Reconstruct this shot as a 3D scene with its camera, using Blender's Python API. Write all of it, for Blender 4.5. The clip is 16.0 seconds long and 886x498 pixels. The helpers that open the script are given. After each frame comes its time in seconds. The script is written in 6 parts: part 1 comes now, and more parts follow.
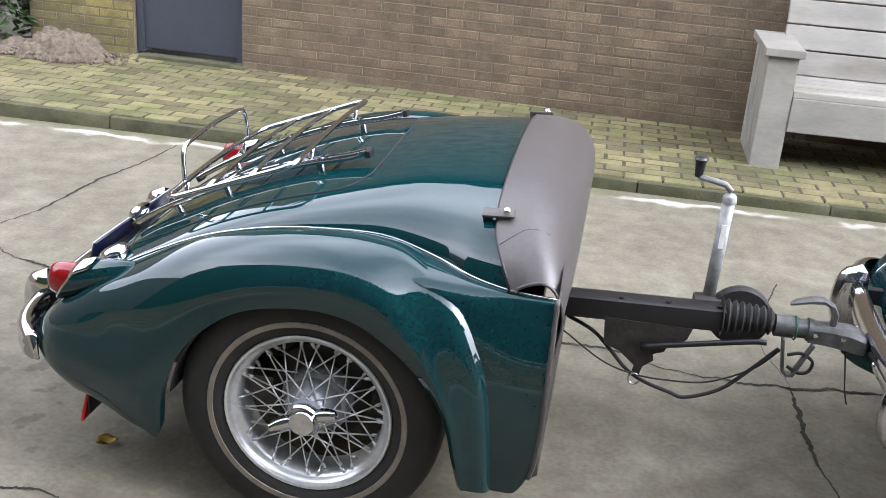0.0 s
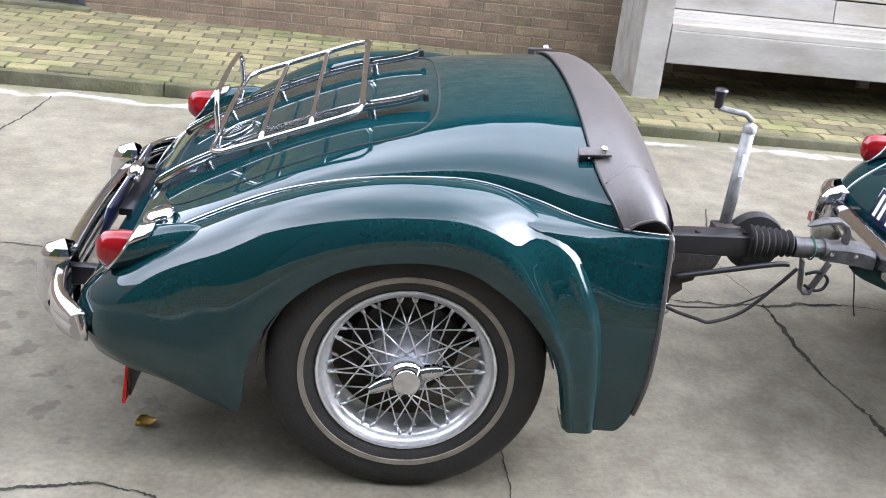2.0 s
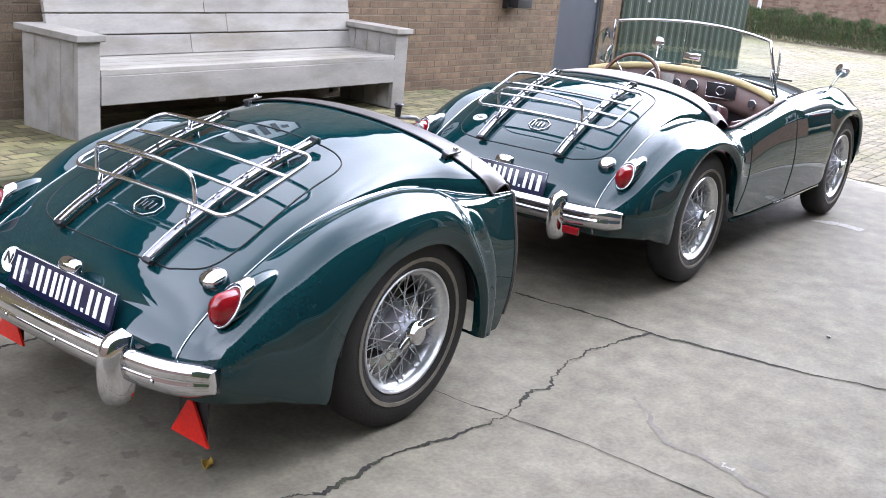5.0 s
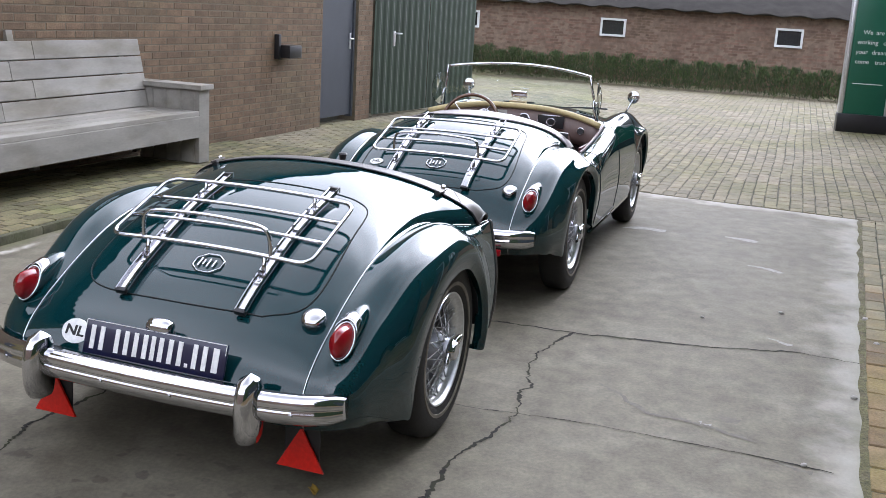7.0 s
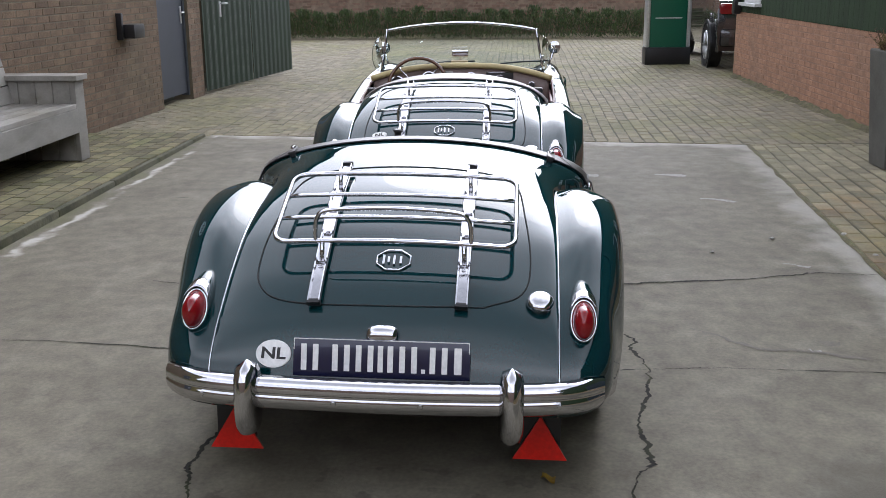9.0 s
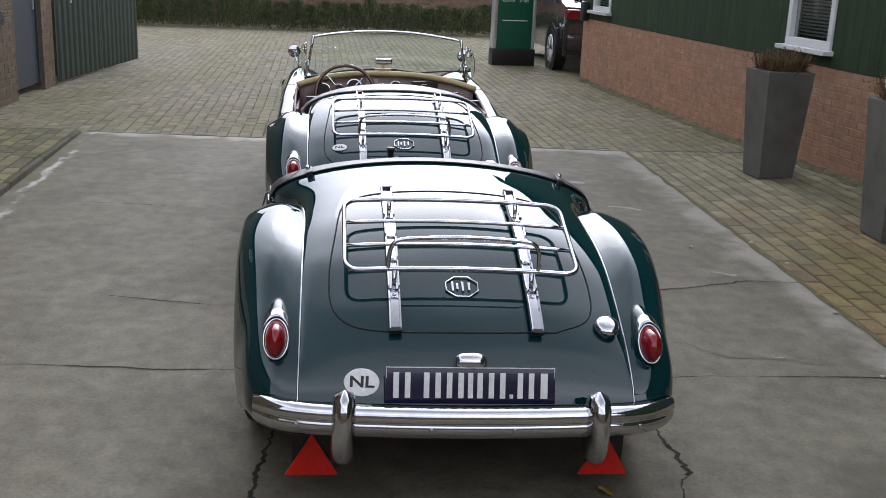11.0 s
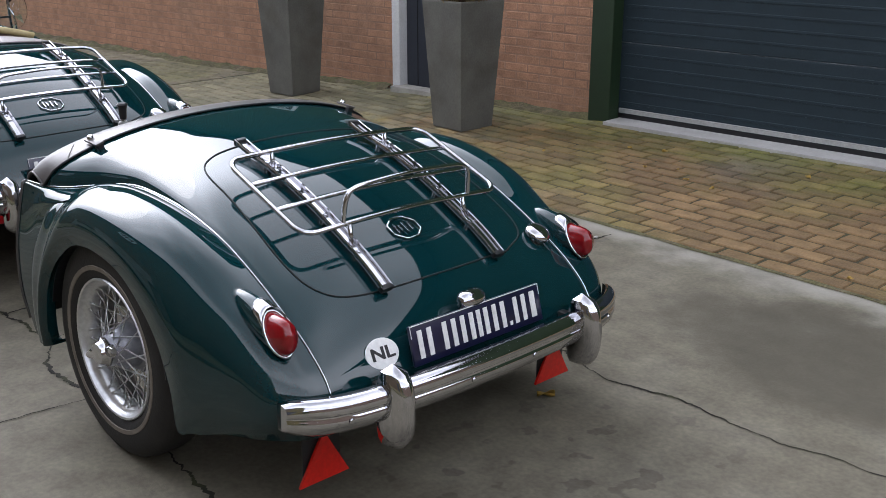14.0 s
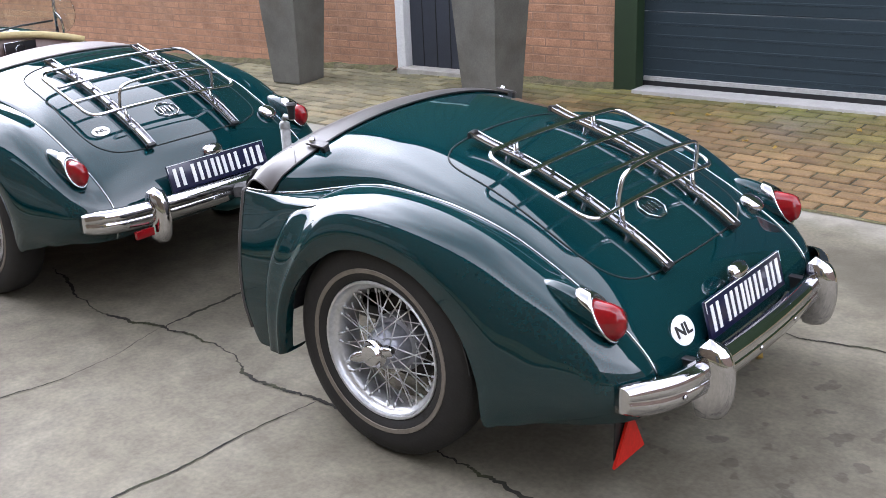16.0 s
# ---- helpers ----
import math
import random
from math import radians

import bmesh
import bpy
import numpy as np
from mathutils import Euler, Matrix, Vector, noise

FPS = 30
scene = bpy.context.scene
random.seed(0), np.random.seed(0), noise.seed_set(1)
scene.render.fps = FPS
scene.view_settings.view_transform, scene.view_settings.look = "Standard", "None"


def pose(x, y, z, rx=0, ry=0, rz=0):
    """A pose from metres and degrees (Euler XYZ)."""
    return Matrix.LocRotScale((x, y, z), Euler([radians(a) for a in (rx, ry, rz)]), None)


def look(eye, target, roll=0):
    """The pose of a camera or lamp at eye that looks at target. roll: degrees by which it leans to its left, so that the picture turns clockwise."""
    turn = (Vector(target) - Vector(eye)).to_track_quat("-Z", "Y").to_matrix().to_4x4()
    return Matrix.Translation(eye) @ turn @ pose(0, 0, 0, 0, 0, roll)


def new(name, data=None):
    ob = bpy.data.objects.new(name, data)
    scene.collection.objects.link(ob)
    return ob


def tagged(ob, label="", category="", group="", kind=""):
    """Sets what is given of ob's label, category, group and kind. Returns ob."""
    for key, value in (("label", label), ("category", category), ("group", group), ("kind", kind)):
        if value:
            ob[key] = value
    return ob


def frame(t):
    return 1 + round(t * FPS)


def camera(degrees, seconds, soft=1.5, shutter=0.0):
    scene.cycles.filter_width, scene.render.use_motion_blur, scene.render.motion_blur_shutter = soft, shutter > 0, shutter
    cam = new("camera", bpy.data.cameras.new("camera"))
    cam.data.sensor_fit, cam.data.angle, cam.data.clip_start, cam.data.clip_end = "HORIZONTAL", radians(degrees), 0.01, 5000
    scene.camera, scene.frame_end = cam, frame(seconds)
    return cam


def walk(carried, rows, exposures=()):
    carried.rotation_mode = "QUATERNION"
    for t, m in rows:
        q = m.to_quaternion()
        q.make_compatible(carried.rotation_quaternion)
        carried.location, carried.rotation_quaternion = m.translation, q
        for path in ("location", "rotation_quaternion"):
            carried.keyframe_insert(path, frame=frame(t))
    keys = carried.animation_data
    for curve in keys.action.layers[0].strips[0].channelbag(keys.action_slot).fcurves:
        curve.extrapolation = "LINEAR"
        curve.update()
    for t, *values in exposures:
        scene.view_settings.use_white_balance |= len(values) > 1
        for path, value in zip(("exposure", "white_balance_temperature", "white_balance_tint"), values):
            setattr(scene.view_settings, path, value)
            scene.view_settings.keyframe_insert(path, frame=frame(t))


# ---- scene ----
cam = camera(46.6, 16.0, soft=0.6)
METRES, EYE, TILT, LEAN, TURN = 8.0, 1.5, 0.0, 0.0, 0.0
PATH = [
    (0, (0.648, -2.746, 1.588), (0.351, -0.903, 0.87), 4.5),
    (0.5, (0.614, -2.758, 1.589), (0.271, -0.936, 0.836), 4.8),
    (1, (0.484, -2.764, 1.581), (0.187, -0.944, 0.809), 6.0),
    (1.5, (0.208, -2.786, 1.575), (0.103, -0.947, 0.796), 6.5),
    (2, (-0.108, -2.724, 1.506), (0.055, -0.892, 0.72), 6.3),
    (2.5, (-0.429, -2.687, 1.534), (-0.02, -0.911, 0.709), 7.4),
    (3, (-0.893, -2.716, 1.513), (-0.165, -1.046, 0.688), 7.4),
    (3.5, (-1.226, -2.678, 1.52), (-0.226, -1.11, 0.787), 7.1),
    (4, (-1.652, -2.64, 1.534), (-0.438, -1.217, 0.827), 7.7),
    (4.5, (-2.034, -2.619, 1.534), (-0.653, -1.339, 0.86), 6.3),
    (5, (-2.388, -2.518, 1.518), (-0.833, -1.402, 0.938), 5.5),
    (5.2, (-2.502, -2.464, 1.535), (-0.902, -1.411, 0.96), 6.2),
    (7.3, (-3.386, -1.572, 1.496), (-1.519, -1.018, 1.036), 3.9),
    (7.5, (-3.421, -1.433, 1.487), (-1.544, -0.924, 1.02), 4.5),
    (8, (-3.457, -1.07, 1.498), (-1.538, -0.754, 1.03), 1.8),
    (8.2, (-3.443, -0.92, 1.491), (-1.523, -0.621, 1.015), 1.3),
    (10.3, (-3.48, 0.208, 1.577), (-1.586, 0.01, 0.965), -0.1),
    (10.5, (-3.51, 0.274, 1.607), (-1.617, 0.054, 0.999), 1.0),
    (11, (-3.503, 0.433, 1.63), (-1.591, 0.195, 1.092), 2.4),
    (11.5, (-3.424, 0.585, 1.632), (-1.512, 0.316, 1.112), 0.6),
    (12, (-3.345, 0.863, 1.596), (-1.485, 0.358, 1.063), -1.7),
    (12.5, (-3.231, 1.146, 1.575), (-1.438, 0.421, 1.07), 0.3),
    (13, (-3.009, 1.407, 1.554), (-1.306, 0.489, 1.049), -0.8),
    (13.5, (-2.788, 1.673, 1.537), (-1.251, 0.512, 0.998), -0.3),
    (14, (-2.545, 1.865, 1.522), (-1.185, 0.543, 0.888), 0.0),
    (14.5, (-2.331, 2.001, 1.53), (-1.077, 0.587, 0.875), -0.0),
    (15, (-2.159, 2.25, 1.546), (-0.985, 0.773, 0.883), -1.5),
    (15.5, (-2.001, 2.473, 1.586), (-0.767, 1.053, 0.907), -2.2),
    (16, (-1.804, 2.583, 1.586), (-0.606, 1.135, 0.902), -2.5),
]
EXPOSURE = [(0.0, .65, 6400, 11), (1.0, .75, 6350, 11), (2.5, 1.12, 6200, 14), (5.0, .72, 6150, 15), (7.5, -.29, 6350, 12),
            (8.0, -.44, 6400, 12), (10.5, -.83, 6400, 10), (12.5, -1.13, 6500, 10), (13.5, -.80, 6450, 11), (14.5, -.18, 6400, 12), (16.0, .40, 6350, 14)]
walk(cam, [(t, look(eye, target, roll)) for t, eye, target, roll in PATH], EXPOSURE)


# ---- world, sun, exposure ----
SUN_EL, SUN_AZ = 36.0, 97.0          # height and heading of the veiled sun, degrees
sa, se = radians(SUN_AZ), radians(SUN_EL)
sun_dir = Vector((math.sin(sa) * math.cos(se), math.cos(sa) * math.cos(se), math.sin(se)))
world = bpy.data.worlds.new("overcast_sky")
scene.world = world
world.use_nodes = True
wn, wl = world.node_tree.nodes, world.node_tree.links
wn.clear()
sky = wn.new("ShaderNodeTexSky")
sky.sky_type = "NISHITA"
sky.sun_disc = False
sky.sun_elevation, sky.sun_rotation = se, sa
sky.air_density, sky.dust_density = 1.0, 2.0


def world_math(op, a, b=None, clamp=False):
    m = wn.new("ShaderNodeMath")
    m.operation, m.use_clamp = op, clamp
    for socket, value in zip(m.inputs, (a, b)):
        if isinstance(value, (int, float)):
            socket.default_value = value
        elif value is not None:
            wl.new(value, socket)
    return m.outputs[0]


# broken cloud, brightest round the veiled sun
wco = wn.new("ShaderNodeTexCoord")
wnoise = wn.new("ShaderNodeTexNoise")
wnoise.inputs["Scale"].default_value, wnoise.inputs["Detail"].default_value = 1.3, 2.0
wmap = wn.new("ShaderNodeMapping")
wmap.inputs["Location"].default_value = (2.3, 5.1, 0.7)
wl.new(wco.outputs["Generated"], wmap.inputs["Vector"])
wl.new(wmap.outputs[0], wnoise.inputs["Vector"])
cloud = wn.new("ShaderNodeMapRange")
cloud.inputs[1].default_value, cloud.inputs[2].default_value = 0.40, 0.62
cloud.interpolation_type = "SMOOTHSTEP"
wl.new(wnoise.outputs["Fac"], cloud.inputs[0])
dotp = wn.new("ShaderNodeVectorMath")
dotp.operation = "DOT_PRODUCT"
dotp.inputs[1].default_value = sun_dir
wl.new(wco.outputs["Generated"], dotp.inputs[0])
near_sun = world_math("POWER", world_math("MAXIMUM", dotp.outputs["Value"], 0.0), 14.0)
wsep = wn.new("ShaderNodeSeparateXYZ")
wl.new(wco.outputs["Generated"], wsep.inputs[0])
low = world_math("SUBTRACT", 1.0, world_math("POWER", world_math("MAXIMUM", wsep.outputs["Z"], 0.0), 2.0), True)
glow = world_math("ADD", world_math("MULTIPLY", near_sun, 105.0), world_math("ADD", world_math("MULTIPLY", low, 17.0), 9.5))
level = world_math("MULTIPLY", glow, world_math("ADD", world_math("MULTIPLY", cloud.outputs[0], 0.32), 0.86))
wcol = wn.new("ShaderNodeCombineColor")
for i, tint in enumerate((0.965, 1.0, 1.13)):
    wl.new(world_math("MULTIPLY", level, tint), wcol.inputs[i])
wmix = wn.new("ShaderNodeMix")
wmix.data_type = "RGBA"
wl.new(world_math("ADD", world_math("MULTIPLY", cloud.outputs[0], 0.3), 0.7), wmix.inputs[0])
wl.new(sky.outputs[0], wmix.inputs[6])
wl.new(wcol.outputs[0], wmix.inputs[7])
wbg = wn.new("ShaderNodeBackground")
wbg.inputs["Strength"].default_value = 0.17
wl.new(wmix.outputs[2], wbg.inputs["Color"])
wout = wn.new("ShaderNodeOutputWorld")
wl.new(wbg.outputs[0], wout.inputs["Surface"])
sun_data = bpy.data.lights.new("sun", "SUN")
sun_data.energy, sun_data.angle, sun_data.color = 0.5, radians(28), (1.0, 0.96, 0.9)
sun = new("sun", sun_data)
sun.matrix_world = look(sun_dir * 60, (0, 0, 0))

# ---- materials ----
MATS = {}
BASE_DIM = 0.83          # light balance put into colour: darkens matte surfaces against the sky's reflections


def material(name, colour, rough=0.5, metal=0.0, var=0.15, scale=6.0, bump=0.0, bump_scale=60.0, coat=0.0,
             pick="", pick_var=0.2, second=None, second_at=(0.45, 0.65), second_scale=1.5, third=None, third_at=(0.5, 0.7), third_scale=2.5, spec=0.5, grain=0.08,
             grain_scale=90.0, stretch=(1, 1, 1), edges=()):
    """A surface with variation at two scales; pick: 'object' or 'island' varies it from piece to piece."""
    if name in MATS:
        return MATS[name]
    m = bpy.data.materials.new(name)
    m.use_nodes = True
    n, l = m.node_tree.nodes, m.node_tree.links
    b = n["Principled BSDF"]
    b.inputs["Roughness"].default_value, b.inputs["Metallic"].default_value = rough, metal
    b.inputs["Coat Weight"].default_value, b.inputs["Coat Roughness"].default_value = coat, 0.015
    b.inputs["Specular IOR Level"].default_value, b.inputs["Coat IOR"].default_value = spec, 1.58
    geo = n.new("ShaderNodeNewGeometry")
    mp = n.new("ShaderNodeMapping")
    mp.inputs["Scale"].default_value = stretch
    l.new(geo.outputs["Position"], mp.inputs["Vector"])

    def noise_tex(sc, detail=4.0):
        t = n.new("ShaderNodeTexNoise")
        t.inputs["Scale"].default_value, t.inputs["Detail"].default_value = sc, detail
        l.new(mp.outputs[0], t.inputs["Vector"])
        return t.outputs["Fac"]

    def mix(fac, a, c, blend="MIX"):
        x = n.new("ShaderNodeMix")
        x.data_type, x.blend_type = "RGBA", blend
        for socket, value in ((x.inputs[0], fac), (x.inputs[6], a), (x.inputs[7], c)):
            if isinstance(value, (int, float)):
                socket.default_value = value
            elif isinstance(value, tuple):
                socket.default_value = (*value, 1)
            else:
                l.new(value, socket)
        return x.outputs[2]

    def ramp(src, lo, hi, a=0.0, c=1.0):
        r = n.new("ShaderNodeMapRange")
        r.inputs[1].default_value, r.inputs[2].default_value = lo, hi
        r.inputs[3].default_value, r.inputs[4].default_value = a, c
        l.new(src, r.inputs[0])
        return r.outputs[0]

    def grey(v):
        c = n.new("ShaderNodeCombineColor")
        for i in range(3):
            l.new(v, c.inputs[i])
        return c.outputs[0]

    # surfaces without coat or metal get the dimmed base colour
    worn = 1.0 if coat or metal else BASE_DIM
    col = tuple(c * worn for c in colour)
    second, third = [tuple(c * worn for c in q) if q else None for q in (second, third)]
    if second:
        col = mix(ramp(noise_tex(second_scale, 6.0), *second_at), col, tuple(second))
    if third:
        col = mix(ramp(noise_tex(third_scale, 5.0), *third_at), col, tuple(third))
    for (ex, ey, e0), near, far, amount, growth in edges:
        dot = n.new("ShaderNodeVectorMath")
        dot.operation = "DOT_PRODUCT"
        l.new(geo.outputs["Position"], dot.inputs[0])
        dot.inputs[1].default_value = (ex, ey, 0)
        rough_edge = n.new("ShaderNodeMath")
        rough_edge.operation = "MULTIPLY_ADD"
        l.new(noise_tex(4.5, 7.0), rough_edge.inputs[0])
        rough_edge.inputs[1].default_value = 2.4 * far
        l.new(dot.outputs["Value"], rough_edge.inputs[2])
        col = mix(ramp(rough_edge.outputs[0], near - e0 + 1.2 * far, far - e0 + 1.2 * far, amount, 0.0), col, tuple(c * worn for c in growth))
    if var:
        col = mix(1.0, col, grey(ramp(noise_tex(scale), 0.3, 0.7, 1 - var, 1 + var)), "MULTIPLY")
    if grain:
        col = mix(1.0, col, grey(ramp(noise_tex(grain_scale, 2.0), 0.3, 0.7, 1 - grain, 1 + grain)), "MULTIPLY")
    if pick:
        if pick == "object":
            rnd = n.new("ShaderNodeObjectInfo").outputs["Random"]
        else:
            rnd = geo.outputs["Random Per Island"]
        col = mix(1.0, col, grey(ramp(rnd, 0, 1, 1 - pick_var, 1 + pick_var)), "MULTIPLY")
    if isinstance(col, tuple):
        b.inputs["Base Color"].default_value = (*col, 1)
    else:
        l.new(col, b.inputs["Base Color"])
    if bump:
        bp = n.new("ShaderNodeBump")
        bp.inputs["Strength"].default_value, bp.inputs["Distance"].default_value = bump, 0.01
        l.new(noise_tex(bump_scale, 5.0), bp.inputs["Height"])
        l.new(bp.outputs[0], b.inputs["Normal"])
    MATS[name] = m
    return m


PAINT = material("green_car_paint", (0.002, 0.0236, 0.0272), 0.6, 0.0, 0.04, 3.0, coat=1.0, grain=0.03, spec=0.0)
CHROME = material("chrome", (0.56, 0.56, 0.585), 0.09, 1.0, 0.06, 25, grain=0.04)
ALU = material("silver_painted_steel", (0.62, 0.63, 0.64), 0.32, 0.75, 0.08, 30)
HUBGREY = material("grey_hub_paint", (0.33, 0.34, 0.37), 0.38, 0.5, 0.12, 30)
STEELGREY = material("worn_grey_steel", (0.10, 0.10, 0.10), 0.5, 0.5, 0.3, 40, bump=0.15)
GALV = material("galvanised_steel", (0.26, 0.26, 0.255), 0.6, 0.55, 0.25, 30, bump=0.1)
RUBBER = material("black_tyre_rubber", (0.016, 0.015, 0.014), 0.72, 0.0, 0.25, 14, bump=0.15, bump_scale=120)
WHITEWALL = material("aged_whitewall", (0.20, 0.175, 0.14), 0.7, 0.0, 0.15, 20)
BLACK = material("black_painted_steel", (0.012, 0.012, 0.014), 0.38, 0.0, 0.2, 20, bump=0.05)
RUST = material("grimy_dark_steel", (0.035, 0.03, 0.027), 0.6, 0.3, 0.35, 30, bump=0.2)
VINYL = material("black_vinyl_cover", (0.075, 0.067, 0.064), 0.38, 0.0, 0.12, 8, bump=0.04, bump_scale=260, spec=0.6)
HOODVINYL = material("grey_brown_hood_vinyl", (0.31, 0.275, 0.27), 0.40, 0.0, 0.15, 8, bump=0.1, bump_scale=200)
RED_LENS = material("red_lamp_lens", (0.20, 0.003, 0.006), 0.14, 0.0, 0.1, 30, coat=0.25)
RED_REFL = material("red_reflector", (0.66, 0.014, 0.007), 0.3, 0.0, 0.1, 60)
PLATE = material("navy_plate", (0.008, 0.009, 0.035), 0.28, 0.0, 0.1, 20, coat=0.4)
WHITE = material("white_enamel", (0.92, 0.92, 0.90), 0.35, 0.0, 0.05, 20)
DARKTXT = material("black_print", (0.01, 0.01, 0.01), 0.5, 0.0, 0.0)
DARKGAP = material("dark_gap", (0.006, 0.008, 0.008), 0.8, 0.0, 0.0)
CREAM = material("cream_vinyl", (0.52, 0.42, 0.20), 0.5, 0.0, 0.08, 12, bump=0.08)
MAROON = material("maroon_leather", (0.07, 0.012, 0.014), 0.45, 0.0, 0.15, 14, bump=0.1)
WOODRIM = material("brown_wood_rim", (0.09, 0.035, 0.014), 0.25, 0.0, 0.2, 30, coat=0.5)
CONCRETE = material("old_concrete", (0.174, 0.158, 0.118), 0.75, 0.0, 0.17, 10.0, bump=0.16, bump_scale=150,
                    second=(0.131, 0.118, 0.087), second_at=(0.42, 0.76), second_scale=1.3, third=(0.197, 0.181, 0.139), third_at=(0.50, 0.68),
                    third_scale=3.4, grain=0.12, grain_scale=60, spec=0.2,
                    edges=(((.042, 1, 2.145), .06, .22, .35, (.24, .228, .19)), ((-.97, .09, 5.76), .0, .12, .6, (.27, .258, .22)), ((.042, 1, 2.145), .0, .05, .7, (.115, .115, .058))))
KERB = material("mossy_kerb", (0.080, 0.078, 0.042), 0.9, 0.0, 0.35, 7, bump=0.6, second=(0.05, 0.052, 0.02), second_scale=5)
CRACK = material("crack_soil", (0.013, 0.011, 0.008), 0.95, 0.0, 0.4, 12, second=(0.028, 0.032, 0.010), second_scale=6)
LIME = material("lime_bloom", (0.36, 0.345, 0.31), 0.85, 0.0, 0.2, 9, bump=0.2)
JOINT = material("sandy_joint", (0.052, 0.045, 0.024), 0.95, 0.0, 0.3, 7, bump=0.3, second=(0.045, 0.05, 0.016), second_scale=3)
MORTAR = material("lime_mortar", (0.138, 0.112, 0.074), 0.95, 0.0, 0.2, 6, bump=0.3)
MORTAR_R = material("pink_mortar", (0.33, 0.195, 0.13), 0.95, 0.0, 0.2, 6, bump=0.3)



def edge_bloom(mat):
    """Lime bloom with a ragged outline along the slab's long edges."""
    n, l = mat.node_tree.nodes, mat.node_tree.links
    b = n["Principled BSDF"]
    base = b.inputs["Base Color"].links[0].from_socket
    geo = n.new("ShaderNodeNewGeometry")
    sep = n.new("ShaderNodeSeparateXYZ")
    l.new(geo.outputs["Position"], sep.inputs[0])

    def calc(op, a, c):
        m = n.new("ShaderNodeMath")
        m.operation = op
        for socket, value in zip(m.inputs, (a, c)):
            if isinstance(value, (int, float)):
                socket.default_value = value
            else:
                l.new(value, socket)
        return m.outputs[0]

    def span(src, lo, hi):
        r = n.new("ShaderNodeMapRange")
        r.interpolation_type = "SMOOTHSTEP"
        r.inputs[1].default_value, r.inputs[2].default_value = lo, hi
        l.new(src, r.inputs[0])
        return r.outputs[0]

    wob = n.new("ShaderNodeTexNoise")
    wob.inputs["Scale"].default_value, wob.inputs["Detail"].default_value = 3.5, 8.0
    l.new(geo.outputs["Position"], wob.inputs["Vector"])
    ragged = calc("MULTIPLY", calc("SUBTRACT", wob.outputs["Fac"], 0.5), 0.62)
    left = calc("SUBTRACT", sep.outputs["Y"], calc("ADD", calc("MULTIPLY", sep.outputs["X"], 0.015), 2.50))
    right = calc("SUBTRACT", calc("ADD", calc("MULTIPLY", sep.outputs["X"], -0.042), -2.145), sep.outputs["Y"])
    front = calc("SUBTRACT", calc("SUBTRACT", sep.outputs["X"], 5.91), calc("MULTIPLY", sep.outputs["Y"], 0.093))
    line = calc("ADD", left, calc("MULTIPLY", ragged, 0.40))
    gaps = n.new("ShaderNodeTexNoise")
    gaps.inputs["Scale"].default_value, gaps.inputs["Detail"].default_value = 2.6, 6.0
    l.new(geo.outputs["Position"], gaps.inputs["Vector"])
    m1 = calc("MULTIPLY", calc("MULTIPLY", span(line, -0.17, -0.12), calc("SUBTRACT", 1.0, span(line, -0.11, -0.08))), calc("MULTIPLY", span(gaps.outputs["Fac"], 0.40, 0.56), 0.72))
    m2 = calc("MULTIPLY", span(calc("ADD", right, ragged), -0.24, 0.0), 0.32)
    m3 = calc("MULTIPLY", span(calc("ADD", front, ragged), -0.20, -0.02), 0.4)
    mask = calc("MAXIMUM", m1, calc("MAXIMUM", m2, m3))
    x = n.new("ShaderNodeMix")
    x.data_type = "RGBA"
    l.new(mask, x.inputs[0])
    l.new(base, x.inputs[6])
    x.inputs[7].default_value = (0.52, 0.50, 0.45, 1)
    # moss and dirt washed up against the kerb
    dirt = n.new("ShaderNodeMix")
    dirt.data_type = "RGBA"
    l.new(calc("MULTIPLY", span(calc("ADD", left, ragged), -0.12, 0.0), 0.7), dirt.inputs[0])
    l.new(x.outputs[2], dirt.inputs[6])
    dirt.inputs[7].default_value = (0.10, 0.098, 0.048, 1)
    # dark drips under the tail
    spot = n.new("ShaderNodeTexNoise")
    spot.inputs["Scale"].default_value, spot.inputs["Detail"].default_value = 8.5, 3.0
    l.new(geo.outputs["Position"], spot.inputs["Vector"])
    dx, dy = calc("ADD", sep.outputs["X"], 0.95), calc("SUBTRACT", sep.outputs["Y"], 0.0)
    away = calc("ADD", calc("MULTIPLY", dx, dx), calc("MULTIPLY", calc("MULTIPLY", dy, dy), 0.45))
    near_tail = calc("SUBTRACT", 1.0, span(away, 0.06, 0.42))
    drips = calc("MULTIPLY", calc("MULTIPLY", span(spot.outputs["Fac"], 0.585, 0.63), near_tail), 0.42)
    y2 = n.new("ShaderNodeMix")
    y2.data_type = "RGBA"
    l.new(drips, y2.inputs[0])
    l.new(dirt.outputs[2], y2.inputs[6])
    y2.inputs[7].default_value = (0.04, 0.036, 0.03, 1)
    # broad darker patch beside the tail, with a ragged outline
    px = calc("MULTIPLY", calc("ADD", sep.outputs["X"], 1.95), 0.58)
    py = calc("MULTIPLY", calc("ADD", sep.outputs["Y"], 1.48), 1.75)
    reach = calc("ADD", calc("ADD", calc("MULTIPLY", px, px), calc("MULTIPLY", py, py)), calc("MULTIPLY", ragged, 1.6))
    dark_area = calc("MULTIPLY", calc("SUBTRACT", 1.0, span(reach, 0.50, 1.10)), 0.75)
    z2 = n.new("ShaderNodeMix")
    z2.data_type = "RGBA"
    l.new(dark_area, z2.inputs[0])
    l.new(y2.outputs[2], z2.inputs[6])
    z2.inputs[7].default_value = (0.068, 0.062, 0.046, 1)
    l.new(z2.outputs[2], b.inputs["Base Color"])


edge_bloom(CONCRETE)


